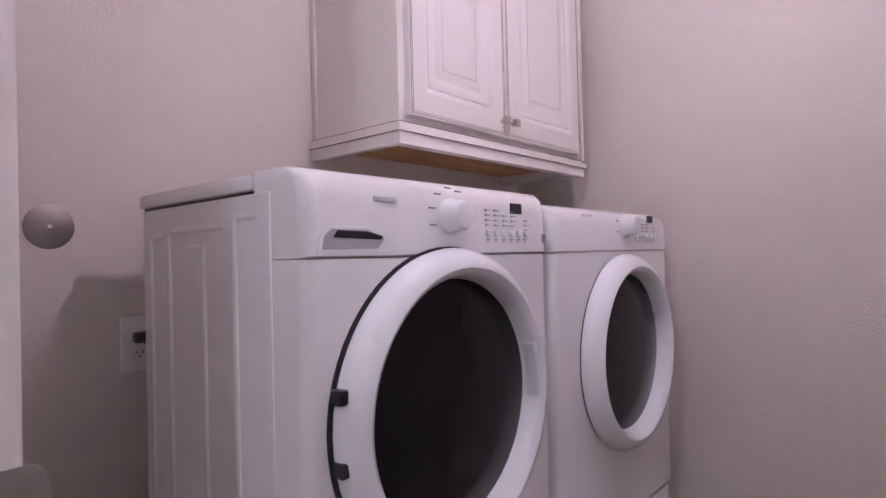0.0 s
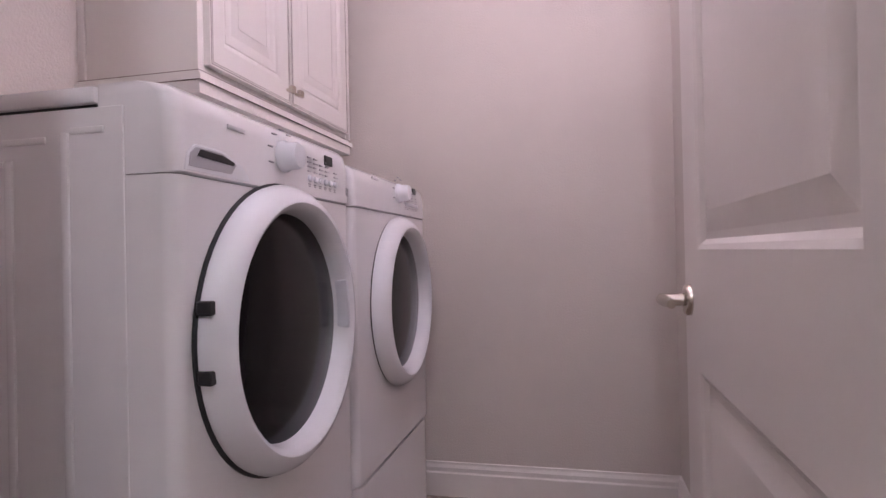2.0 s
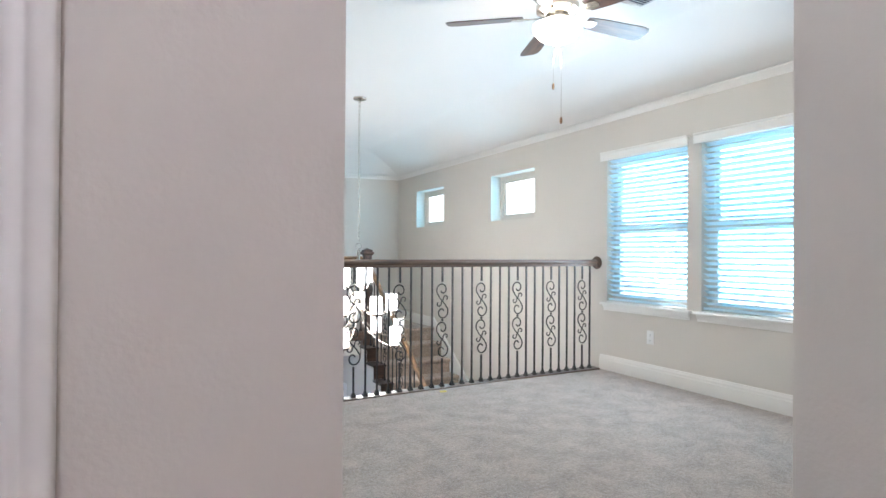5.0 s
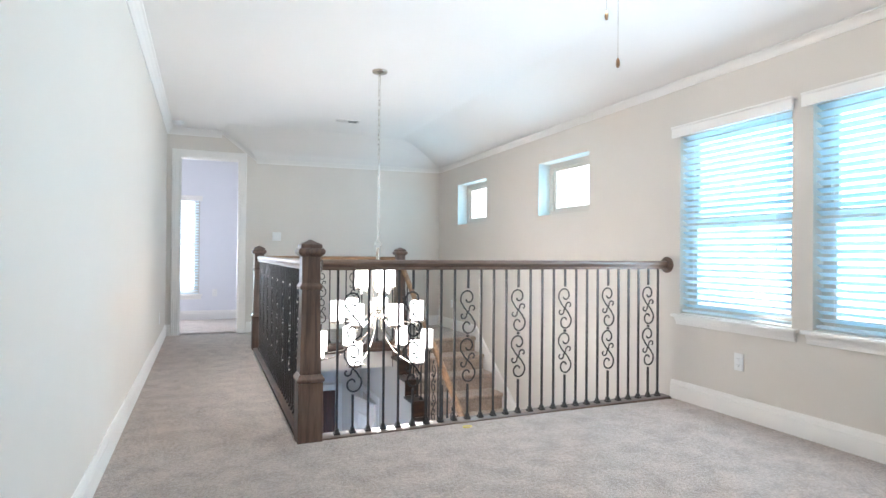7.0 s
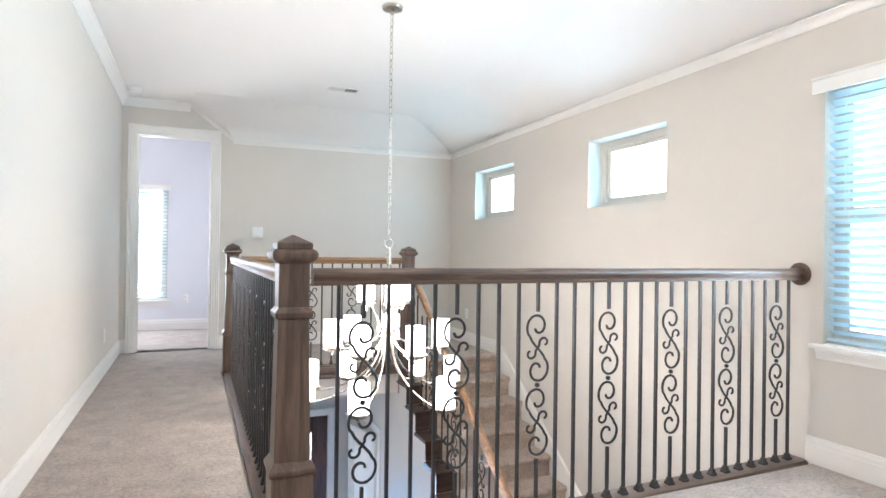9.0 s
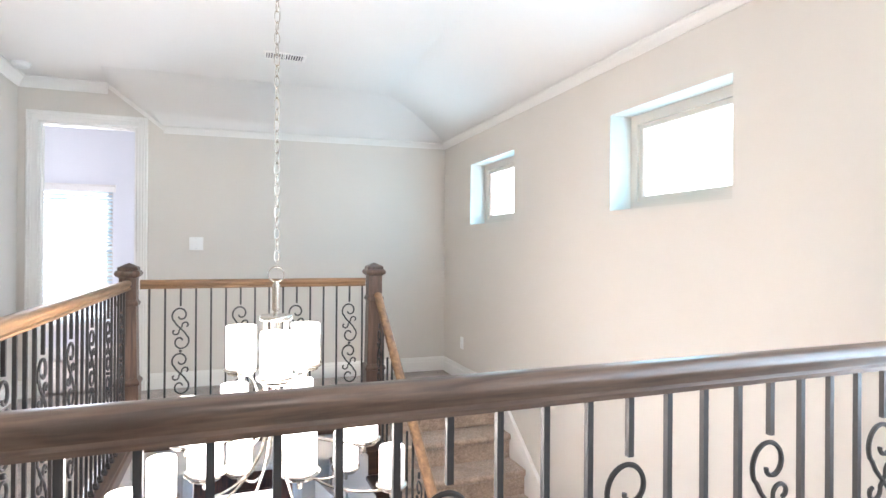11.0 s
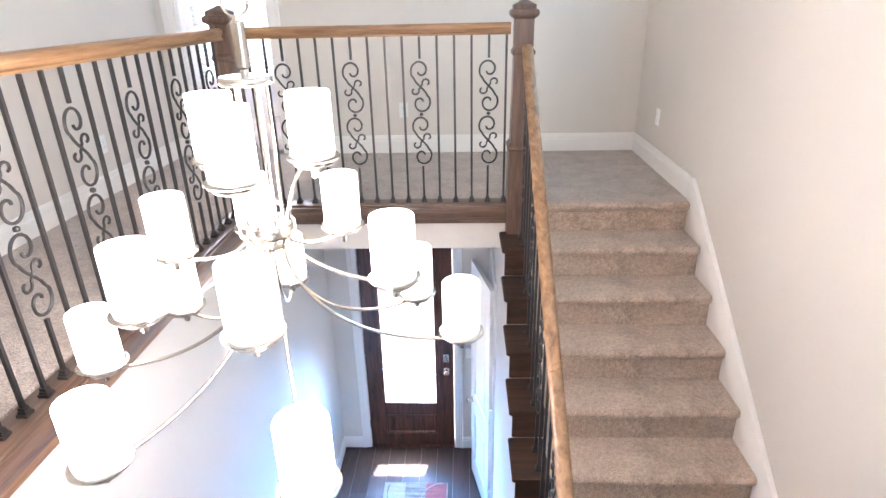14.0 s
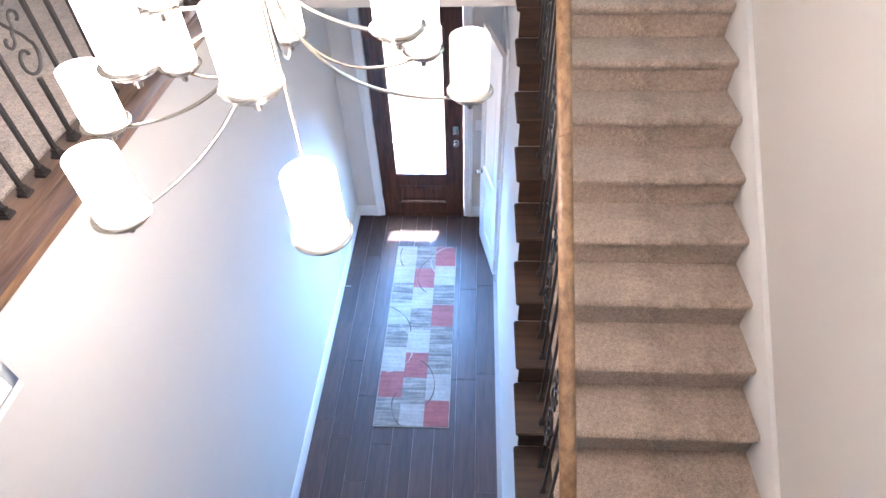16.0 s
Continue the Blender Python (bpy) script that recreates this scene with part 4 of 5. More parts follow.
laundry_machine("clothes_dryer", "glossy white front-loading dryer on a drawer pedestal", 1.635, 2.365, 1.264, False)

cab = thing("wall_cabinet", "cream glazed two-door wall cabinet above the machines", "cabinet")
CX0, CX1, CY0, CY1, CZ0, CZ1 = -1.25, -0.895, 1.485, 2.445, 1.475, 2.42
bm = bmesh.new()
box(bm, CX0, CX1, CY0, CY1, CZ0, CZ1)
part("body", bm, CABINET_PAINT, cab)
bm = bmesh.new()
box(bm, CX0 + 0.002, CX1 - 0.01, CY0 + 0.015, CY1 - 0.015, CZ0 - 0.006, CZ0 - 0.001)
part("underside", bm, RAW_PLY, cab, "unpainted birch plywood underside")
for d, z0, z1 in ((0.012, CZ0 - 0.042, CZ0 - 0.010), (0.020, CZ0 - 0.0098, CZ0 + 0.006), (0.008, CZ0 + 0.0062, CZ0 + 0.016)):
    t = 0.02
    for x0, x1, y0, y1 in ((CX1 - t, CX1 + d, CY0 - d, CY1 + d), (CX0, CX1 - t, CY0 - d, CY0 + 0.012), (CX0, CX1 - t, CY1 - 0.012, CY1 + d)):
        bm = bmesh.new()
        box(bm, x0, x1, y0, y1, z0, z1)
        part("light_rail", bm, CABINET_PAINT, cab, "moulded cream rail under the cabinet")


def glaze(parent, *size):
    bm = bmesh.new()
    box(bm, *size)
    part("glaze_line", bm, CABINET_GLAZE, parent, "brown glaze in a moulding groove")


for d, z in ((0.0205, CZ0 - 0.0102), (0.0085, CZ0 + 0.0165)):
    glaze(cab, CX1 - 0.005, CX1 + d - 0.001, CY0 - d + 0.001, CY1 + d - 0.001, z, z + 0.0016)
    glaze(cab, CX0, CX1 - 0.005, CY0 - d + 0.001, CY0 + 0.01, z, z + 0.0016)
bm = bmesh.new()
box(bm, CX0, CX0 + 0.022, CY0 - 0.008, CY0, CZ0 + 0.0185, CZ1)
part("scribe_strip", bm, CABINET_PAINT, cab, bevel=0.003)
bm = bmesh.new()
box(bm, CX1 - 0.012, CX1 + 0.014, CY1 - 0.004, CY1 + 0.014, CZ0 + 0.0185, CZ1)
part("scribe_strip", bm, CABINET_PAINT, cab, bevel=0.003)
mid = 1.935
for ya, yb, knob_y in ((CY0 + 0.022, mid - 0.004, mid - 0.026), (mid + 0.004, CY1 - 0.028, mid + 0.030)):
    bm = bmesh.new()
    w, h = yb - ya, CZ1 - CZ0 - 0.05
    panel_leaf(bm, w, h, 0.020, [(0.060, w - 0.060, 0.065, h - 0.065)])
    bmesh.ops.transform(bm, matrix=Matrix.Translation((CX1 + 0.021, ya, CZ0 + 0.036)) @ Matrix.Rotation(radians(90), 4, "Z"), verts=bm.verts[:])
    door = part("door", bm, CABINET_PAINT, cab, "raised-panel cream door")
    bm = bmesh.new()
    x = CX1 + 0.0212
    for i, t in ((0.004, 0.0018), (0.010, 0.0012)):
        glaze(door, x - 0.001, x + 0.0006, ya + i, ya + i + t, CZ0 + 0.036 + i, CZ0 + 0.036 + h - i)
        glaze(door, x - 0.001, x + 0.0006, yb - i - t, yb - i, CZ0 + 0.036 + i, CZ0 + 0.036 + h - i)
        glaze(door, x - 0.001, x + 0.0006, ya + i + t, yb - i - t, CZ0 + 0.036 + i, CZ0 + 0.036 + i + t)
    for i, d in ((0.080, 0.0125), (0.136, 0.0062)):
        xx = CX1 + 0.021 - d
        y0, y1, z0, z1 = ya + i, yb - i, CZ0 + 0.036 + i + 0.005, CZ0 + 0.036 + h - i - 0.005
        glaze(door, xx - 0.001, xx + 0.0012, y0, y0 + 0.0022, z0, z1)
        glaze(door, xx - 0.001, xx + 0.0012, y1 - 0.0022, y1, z0, z1)
        glaze(door, xx - 0.001, xx + 0.0012, y0 + 0.0022, y1 - 0.0022, z0, z0 + 0.0022)
    bm = bmesh.new()
    lathe(bm, [(0.006, 0), (0.005, 0.014), (0, 0.014)], 12, Matrix.Translation((CX1 + 0.021, knob_y, CZ0 + 0.080)) @ Matrix.Rotation(radians(90), 4, "Y"))
    box(bm, CX1 + 0.034, CX1 + 0.046, knob_y - 0.012, knob_y + 0.012, CZ0 + 0.069, CZ0 + 0.091)
    part("knob", bm, NICKEL, door, "small square nickel knob")

cover = thing("round_cover_plate", "round brushed steel cover plate with a centre screw", "cover plate", Matrix.Translation((-1.25, 0.815, 1.226)) @ Matrix.Rotation(radians(90), 4, "Y"))
bm = bmesh.new()
lathe(bm, [(0.046, 0), (0.046, 0.002), (0.043, 0.004), (0, 0.0045)], 40)
part("disc", bm, AGED_NICKEL, cover, smooth=True)
bm = bmesh.new()
lathe(bm, [(0.006, 0.004), (0.005, 0.008), (0.002, 0.010), (0, 0.010)], 14)
part("screw", bm, CHROME, cover, smooth=True)
plug_at = (-1.25, 0.985, 0.965)
wall_plate("wall_outlet", "white duplex outlet behind the washer", "outlet", Matrix.Translation(plug_at) @ WEST_IN, "outlet", 0.078, 0.124)
cord = thing("power_cord", "black power cord plugged into the laundry outlet", "power cord")
bm = bmesh.new()
box(bm, -1.242, -1.215, 0.968, 1.000, 0.968, 0.992)
part("plug", bm, BLACK_PLASTIC, cord, bevel=0.005)
bm = bmesh.new()
tube(bm, [(-1.218, 0.984, 0.975), (-1.20, 0.986, 0.968), (-1.192, 0.986, 0.94), (-1.194, 0.984, 0.85), (-1.20, 0.986, 0.70), (-1.205, 0.992, 0.45), (-1.21, 1.01, 0.2), (-1.20, 1.03, 0.02)], 0.0055, 8)
part("cable", bm, BLACK_PLASTIC, cord, smooth=True)

# The second dome is added out of view, to go with the landing fill.
for lx, ly, text in ((0.0, 1.50, "flush frosted dome light on the laundry ceiling"), (0.15, -0.60, "added, unseen dome light to brighten the landing")):
    dome = thing("ceiling_light", text, "ceiling light", Matrix.Translation((lx, ly, CZ)) @ Matrix.Rotation(radians(180), 4, "X"))
    bm = bmesh.new()
    lathe(bm, [(0, 0), (0.17, 0), (0.17, 0.02), (0.155, 0.03), (0, 0.03)], 40)
    part("pan", bm, NICKEL, dome, smooth=True)
    bm = bmesh.new()
    lathe(bm, [(0.150, 0.031), (0.145, 0.055), (0.11, 0.085), (0.05, 0.102), (0, 0.105)], 40)
    part("dome", bm, LAUNDRY_SHADE, dome, "lit frosted glass dome", smooth=True)

# ---- balustrades ----
RAIL_TOP, SHOE = 1.035, 0.008
RAIL_OUT = [(-0.022, 0), (0.022, 0), (0.024, 0.010), (0.018, 0.016), (0.020, 0.024), (0.028, 0.034), (0.029, 0.044), (0.024, 0.055), (0.012, 0.062), (-0.012, 0.062), (-0.024, 0.055), (-0.029, 0.044), (-0.028, 0.034), (-0.020, 0.024), (-0.018, 0.016), (-0.024, 0.010)]
BAR = 0.0062
BAR_TOP = RAIL_TOP - 0.060


def plain_bar_mesh(height):
    bm = bmesh.new()
    box(bm, -BAR, BAR, -BAR, BAR, 0, height)
    return finish(bm, "baluster", IRON)


def shoe_mesh():
    bm = bmesh.new()
    for s, z0, z1 in ((0.017, 0, 0.012), (0.013, 0.012, 0.020), (0.0105, 0.020, 0.032)):
        box(bm, -s, s, -s, s, z0, z1)
    return finish(bm, "baluster_shoe", IRON)


def scroll_points():
    """Half of one S: from the inner hook out round the loop to the middle."""
    pts = []
    for k in range(29):
        u = k / 28
        a = radians(-150 + 360 * u)
        r = 0.014 + 0.046 * u ** 0.8
        pts.append((r * math.cos(a) * 0.92, 0.090 + r * math.sin(a)))
    pts += [(-0.040, 0.052), (-0.028, 0.030), (-0.013, 0.013), (0, 0)]
    return pts


def scroll_bar_mesh(height):
    lo, hi = 0.222, 0.848
    mid = (lo + hi) / 2
    bm = bmesh.new()
    box(bm, -BAR, BAR, -BAR, BAR, 0, lo + 0.004)
    box(bm, -BAR, BAR, -BAR, BAR, hi - 0.004, height)
    half = scroll_points()
    for c in (mid + 0.1555, mid - 0.1555):
        line = half + [(-x, -z) for x, z in half[-2::-1]]
        tube(bm, [(x, 0, c + z) for x, z in line], 0.0056, 6)
        for s in (1, -1):
            curl = []
            for k in range(15):
                a = radians(200 - 270 * k / 14)
                r = 0.026 - 0.016 * k / 14
                curl.append((s * (0.034 + r * math.cos(a)), 0, c + s * (0.022 + r * math.sin(a))))
            tube(bm, [(0, 0, c)] + curl, 0.0052, 6)
    lathe(bm, [(0, -0.011), (0.009, -0.007), (0.011, 0), (0.009, 0.007), (0, 0.011)], 10, Matrix.Translation((0, 0, mid)))
    return finish(bm, "baluster", IRON, True)


SHOE_MESH = shoe_mesh()
PLAIN = plain_bar_mesh(BAR_TOP - SHOE)
SCROLL = scroll_bar_mesh(BAR_TOP - SHOE)
SHORT_PLAIN = plain_bar_mesh(0.86)
SHORT_SCROLL = scroll_bar_mesh(0.88)


def add_baluster(parent, x, y, z, mesh, turn=0.0, label="", foot=True):
    b = new("baluster", mesh)
    b.parent = parent
    b.matrix_local = Matrix.Translation((x, y, z)) @ Matrix.Rotation(turn, 4, "Z")
    if label:
        tagged(b, label)
    if foot:
        s = new("baluster_shoe", SHOE_MESH)
        s.parent = b
    return b


def balustrade(label, start, end, count, first_scroll, rail_material, board_material, gap0, gap1, first=None, pitch=None):
    """A level run along its own x from start to end: handrail, board on the floor's edge, iron balusters."""
    start, end = Vector(start), Vector(end)
    d = end - start
    turn = math.atan2(d.y, d.x)
    ob = thing("balustrade", label, "balustrade", Matrix.Translation(start) @ Matrix.Rotation(turn, 4, "Z"), "loft balustrades")
    length = d.length
    bm = bmesh.new()
    sweep(bm, [(o, u + RAIL_TOP - 0.062) for o, u in RAIL_OUT], [(gap0, 0, 0), (length - gap1, 0, 0)])
    part("handrail", bm, rail_material, ob, "moulded stained oak handrail", smooth=True)
    bm = bmesh.new()
    box(bm, gap0, length - gap1, -0.056, 0.060, -0.022, SHOE)
    part("base_board", bm, board_material, ob, "dark stained oak board on the floor edge", bevel=0.004)
    for k in range(count):
        x = first + pitch * k if first else gap0 + (length - gap0 - gap1) * (k + 1) / (count + 1)
        scroll = (k - first_scroll) % 4 == 0
        add_baluster(ob, x, 0, SHOE, SCROLL if scroll else PLAIN, 0, "black iron baluster with double S scrolls" if scroll else "")
    return ob


def newel(label, x, y, foot=0.0):
    ob = thing("newel_post", label, "newel post", Matrix.Translation((x, y, foot)), "newel posts")

    def stage(name, rows, text=""):
        bm = bmesh.new()
        rings = [[bm.verts.new((sx * s, sy * s, z)) for sx, sy in ((-1, -1), (1, -1), (1, 1), (-1, 1))] for s, z in rows]
        for a, b in zip(rings, rings[1:]):
            for k in range(4):
                bm.faces.new((a[k], a[(k + 1) % 4], b[(k + 1) % 4], b[k]))
        bm.faces.new(rings[0][::-1])
        bm.faces.new(rings[-1])
        return part(name, bm, DARK_WOOD_Z, ob, text, bevel=0.0022, segments=1, sharp=12)
    up = -foot
    stage("plinth", [(0.070, -0.02), (0.070, up + 0.335)], "square oak plinth")
    stage("plinth_cap", [(0.070, up + 0.335), (0.078, up + 0.345), (0.078, up + 0.358), (0.066, up + 0.376), (0.062, up + 0.384)])
    stage("shaft", [(0.060, up + 0.384), (0.051, up + 0.905)], "tapered square shaft")
    stage("collar", [(0.051, up + 0.860), (0.062, up + 0.868), (0.064, up + 0.884), (0.056, up + 0.896), (0.052, up + 0.903)])
    stage("neck", [(0.052, up + 0.903), (0.052, up + 1.055)])
    stage("cap_moulding", [(0.052, up + 1.050), (0.060, up + 1.056), (0.072, up + 1.066), (0.076, up + 1.076), (0.076, up + 1.088), (0.066, up + 1.100)])
    stage("cap", [(0.060, up + 1.100), (0.060, up + 1.121), (0.004, up + 1.150)], "low pyramid cap")
    return ob


RS0, RS1 = (1.665, 4.005, 0), (4.40, 4.075, 0)
NW, NE = (1.672, 7.445), (3.345, 7.445)
newel("dark-stained square oak newel at the loft corner", RS0[0], RS0[1])
newel("dark-stained square oak newel on the hall side", *NW)
newel("dark-stained square oak newel at the stair head", NE[0], NE[1], -0.36)
south_run = balustrade("oak handrail over black scrolled iron balusters facing the loft", RS0, RS1, 27, 1, DARK_WOOD_X, GLOSS_WOOD_X, 0.070, 0.004)
balustrade("oak handrail over black scrolled iron balusters along the hall", (RS0[0], RS0[1], 0), (NW[0], NW[1], 0), 33, 3, OAK_X, DARK_WOOD_X, 0.070, 0.070)
balustrade("oak handrail over black scrolled iron balusters on the landing", (NW[0], NW[1], 0), (NE[0], NE[1], 0), 16, 2, OAK_X, DARK_WOOD_X, 0.070, 0.070, 0.124, 0.0972)
# rosette where the handrail meets the wall
bm = bmesh.new()
lathe(bm, [(0, 0), (0.060, 0), (0.062, 0.010), (0.056, 0.018), (0.048, 0.022), (0, 0.024)], 32, Matrix.Translation((2.735, 0, RAIL_TOP - 0.030)) @ Matrix.Rotation(radians(-90), 4, "Y"))
part("rosette", bm, DARK_WOOD_X, south_run, "round oak wall rosette", smooth=True)
# nosing along the edges of the well
for name, size, m in (("edge_trim", (1.716, 1.742, 4.09, 7.375, -0.075, -0.002), DARK_WOOD_Y), ("edge_trim", (1.745, 3.27, 7.355, 7.381, -0.075, -0.002), DARK_WOOD_X)):
    ob = boxpart(name, size, m, bevel=0.006)
    tagged(ob, "dark stained oak nosing along the well edge", "trim", kind="structure")
for name, size, m in (("edge_trim", (1.682, 1.722, 4.09, 7.375, -0.125, -0.0765), OAK_Y), ("edge_trim", (1.745, 3.27, 7.378, 7.40, -0.115, -0.0765), DARK_WOOD_X)):
    ob = boxpart(name, size, m, bevel=0.008)
    tagged(ob, "stained oak cove under the well edge", "trim", kind="structure")

# ---- stairs ----
STEPS = 18
stair = thing("staircase", "carpeted staircase with dark oak tread ends", "staircase")
tread = bmesh.new()
nose = [(0.0, -RISE + 0.001), (0.0, -0.060), (-0.018, -0.050), (-0.031, -0.038), (-0.036, -0.022), (-0.032, -0.009), (-0.020, -0.001), (0.0, 0.0)]
back = [(GO + 0.002, 0.0), (GO + 0.002, -RISE + 0.001)]
prism(tread, nose + back, 3.415, 4.376, "x")
bmesh.ops.subdivide_edges(tread, edges=[e for e in tread.edges if abs(e.verts[0].co.x - e.verts[1].co.x) > 0.5], cuts=14, use_grid_fill=False)
for v in tread.verts:
    sway = noise.noise(Vector((v.co.x * 6, v.co.y * 9, v.co.z * 9)))
    v.co.y += 0.004 * sway
    if v.co.x > 4.36 and v.co.y < 0.0:
        v.co.y *= 0.75
tread_mesh = finish(tread, "carpeted_step", STAIR_CARPET, True)
cap = bmesh.new()
box(cap, 3.232, 3.413, -0.034, GO + 0.0, -0.030, 0.0)
bmesh.ops.bevel(cap, geom=cap.edges[:], offset=0.006, segments=2, affect="EDGES")
cap_mesh = finish(cap, "tread_end", TREAD_WOOD, True)
riser = bmesh.new()
box(riser, 3.252, 3.413, 0.0, 0.016, -RISE, -0.031)
riser_mesh = finish(riser, "riser_end", TREAD_WOOD)
for n in range(1, STEPS):
    y, z = TOP_Y - GO * n, -RISE * n
    for name, mesh in (("carpeted_step", tread_mesh), ("tread_end", cap_mesh), ("riser_end", riser_mesh)):
        s = new(name, mesh)
        s.parent = stair
        s.location = (0, y, z)
# head of the stair: carpet rolled over the landing edge
bm = bmesh.new()
prism(bm, [(TOP_Y + a, b) for a, b in nose] + [(7.462, 0.0), (7.462, -RISE + 0.001)], 3.415, 4.376, "x")
part("landing_nose", bm, STAIR_CARPET, stair, smooth=True)
# side wall under the open tread ends
low_y = TOP_Y - GO * (STEPS - 1)
profile = [(0.38, LOW), (9.02, LOW), (9.02, -0.333), (TOP_Y, -0.333), (TOP_Y, -RISE - 0.032)]
for n in range(1, STEPS):
    profile += [(TOP_Y - GO * n + 0.018, -RISE * n - 0.032), (TOP_Y - GO * n + 0.018, -RISE * (n + 1) - 0.032 if n < STEPS - 1 else LOW)]
profile = profile[1:]
profile[-1] = (profile[-1][0], LOW)
bm = bmesh.new()
prism(bm, profile, 3.262, 3.36, "x")
tagged(part("wall_stair_side", bm, WALL), "pale painted wall under the open stair", "wall", kind="structure")
# skirt board on the wall
line = lambda y: -RISE / GO * (TOP_Y - y)
bm = bmesh.new()
prism(bm, [(7.47, 0.0), (7.47, 0.142), (7.425, 0.142), (low_y - 0.25, line(low_y - 0.25) + 0.142), (low_y - 0.25, line(low_y - 0.25) - 0.35), (7.47, -0.35)], 4.378, 4.400, "x")
part("skirt_board", bm, TRIM, stair, "white painted skirt board", bevel=0.003)
bm = bmesh.new()
prism(bm, [(7.425, 0.128), (7.425, 0.144), (low_y - 0.25, line(low_y - 0.25) + 0.144), (low_y - 0.25, line(low_y - 0.25) + 0.128)], 4.370, 4.378, "x")
part("skirt_cap", bm, TRIM, stair, "moulded cap of the skirt board", bevel=0.003)
# raking rail and its balusters
SX = 3.362
rake = thing("stair_balustrade", "oak stair rail over black scrolled iron balusters", "balustrade")
bm = bmesh.new()
y0, y1 = 7.375, low_y + 0.2
h = 0.905
sweep(bm, [(o * 1.05, u + h - 0.062 / 2) for o, u in RAIL_OUT], [(SX, y0, line(y0) + 0.03), (SX, 5.93, line(5.93)), ])
part("handrail", bm, OAK_Y, rake, "moulded golden oak handrail", smooth=True)
bm = bmesh.new()
sweep(bm, [(o * 1.05, u + h - 0.062 / 2) for o, u in RAIL_OUT], [(SX, 5.928, line(5.928)), (SX, y1, line(y1))])
part("handrail", bm, OAK_Y, rake, "moulded golden oak handrail", smooth=True)
bm = bmesh.new()
lathe(bm, [(0.011, 0), (0.011, 0.0015), (0, 0.002)], 20, Matrix.Translation((SX + 0.004, 5.945, line(5.945) + h + 0.0315)) @ Matrix.Rotation(radians(36.6), 4, "X"))
part("rail_plug", bm, OAK_X, rake, smooth=True)
k = 0
for n in range(1, STEPS - 1):
    for off in (0.03, 0.156):
        y = TOP_Y - GO * n + off
        top = line(y) + h - 0.028
        scroll = k % 4 == 1
        add_baluster(rake, SX, y, -RISE * n, SHORT_SCROLL if scroll else SHORT_PLAIN, radians(90), "black iron baluster with double S scrolls" if scroll else "")
        k += 1

# ---- lamps and ceiling fittings ----
CHX, CHY = 2.492, 5.465
chandelier = thing("chandelier", "many-armed brushed nickel chandelier hung on a long chain", "chandelier", Matrix.Translation((CHX, CHY, 0)))
bm = bmesh.new()
lathe(bm, [(0, CZ), (0.066, CZ), (0.068, CZ - 0.008), (0.062, CZ - 0.020), (0.040, CZ - 0.026), (0.012, CZ - 0.030), (0.010, CZ - 0.050), (0, CZ - 0.050)], 32)
part("canopy", bm, NICKEL, chandelier, "round nickel ceiling canopy", smooth=True)
bm = bmesh.new()
oval = []
for k in range(20):
    a = 2 * math.pi * k / 20
    oval.append((0.0105 * math.cos(a), 0, 0.0245 * math.sin(a)))
tube(bm, oval + oval[:2], 0.0021, 6, cap=False)
link_mesh = finish(bm, "chain_link", NICKEL, True)
z, k = CZ - 0.065, 0
while z > 1.190:
    link = new("chain_link", link_mesh)
    link.parent = chandelier
    link.matrix_local = Matrix.Translation((0.004 * math.sin(z * 2.1), 0, z)) @ Matrix.Rotation(radians(90 * (k % 2) + 20), 4, "Z")
    z -= 0.0428
    k += 1
bm = bmesh.new()
tube(bm, [(0.008 * math.sin(i * 0.8), 0.006 * math.cos(i * 0.7), CZ - 0.05 - i * (CZ - 1.22) / 59) for i in range(60)], 0.0010, 5)
part("supply_wire", bm, NICKEL, chandelier)
bm = bmesh.new()
ring = [(0.030 * math.cos(2 * math.pi * k / 24), 0, 1.152 + 0.030 * math.sin(2 * math.pi * k / 24)) for k in range(24)]
tube(bm, ring + ring[:2], 0.003, 8, cap=False)
part("hanging_loop", bm, NICKEL, chandelier, smooth=True)
bm = bmesh.new()
lathe(bm, [(0, 1.126), (0.008, 1.124), (0.010, 1.114), (0.016, 1.110), (0.016, 1.012), (0.010, 1.007), (0.010, 0.990), (0, 0.990)], 20)
part("stem", bm, NICKEL, chandelier, smooth=True)
for r, z0, z1 in ((0.060, 0.972, 0.992), (0.070, 0.588, 0.624), (0.045, 0.552, 0.586)):
    bm = bmesh.new()
    lathe(bm, [(0, z0), (r, z0), (r + 0.003, z0 + 0.004), (r + 0.003, z1 - 0.004), (r, z1), (0, z1)], 36)
    part("hub", bm, NICKEL, chandelier, smooth=True)
for k in range(6):
    a = radians(60 * k + 15)
    bm = bmesh.new()
    tube(bm, [(0.045 * math.cos(a), 0.045 * math.sin(a), 0.62), (0.045 * math.cos(a), 0.045 * math.sin(a), 0.98)], 0.0045, 8)
    part("column_rod", bm, NICKEL, chandelier, smooth=True)


def arm_line(r, cup, hub, inner):
    pts = []
    for k in range(21):
        u = k / 20 * math.pi / 2
        pts.append((inner + (r - inner) * (1 - math.cos(u)), hub - (hub - cup) * math.sin(u)))
    return pts


def rising_line(r, cup, hub, inner):
    pts = []
    for k in range(21):
        u = math.pi * k / 20
        s = k / 20
        pts.append((inner + (r - inner) * s, hub + (cup - hub) * s + 0.055 * math.sin(u)))
    return pts


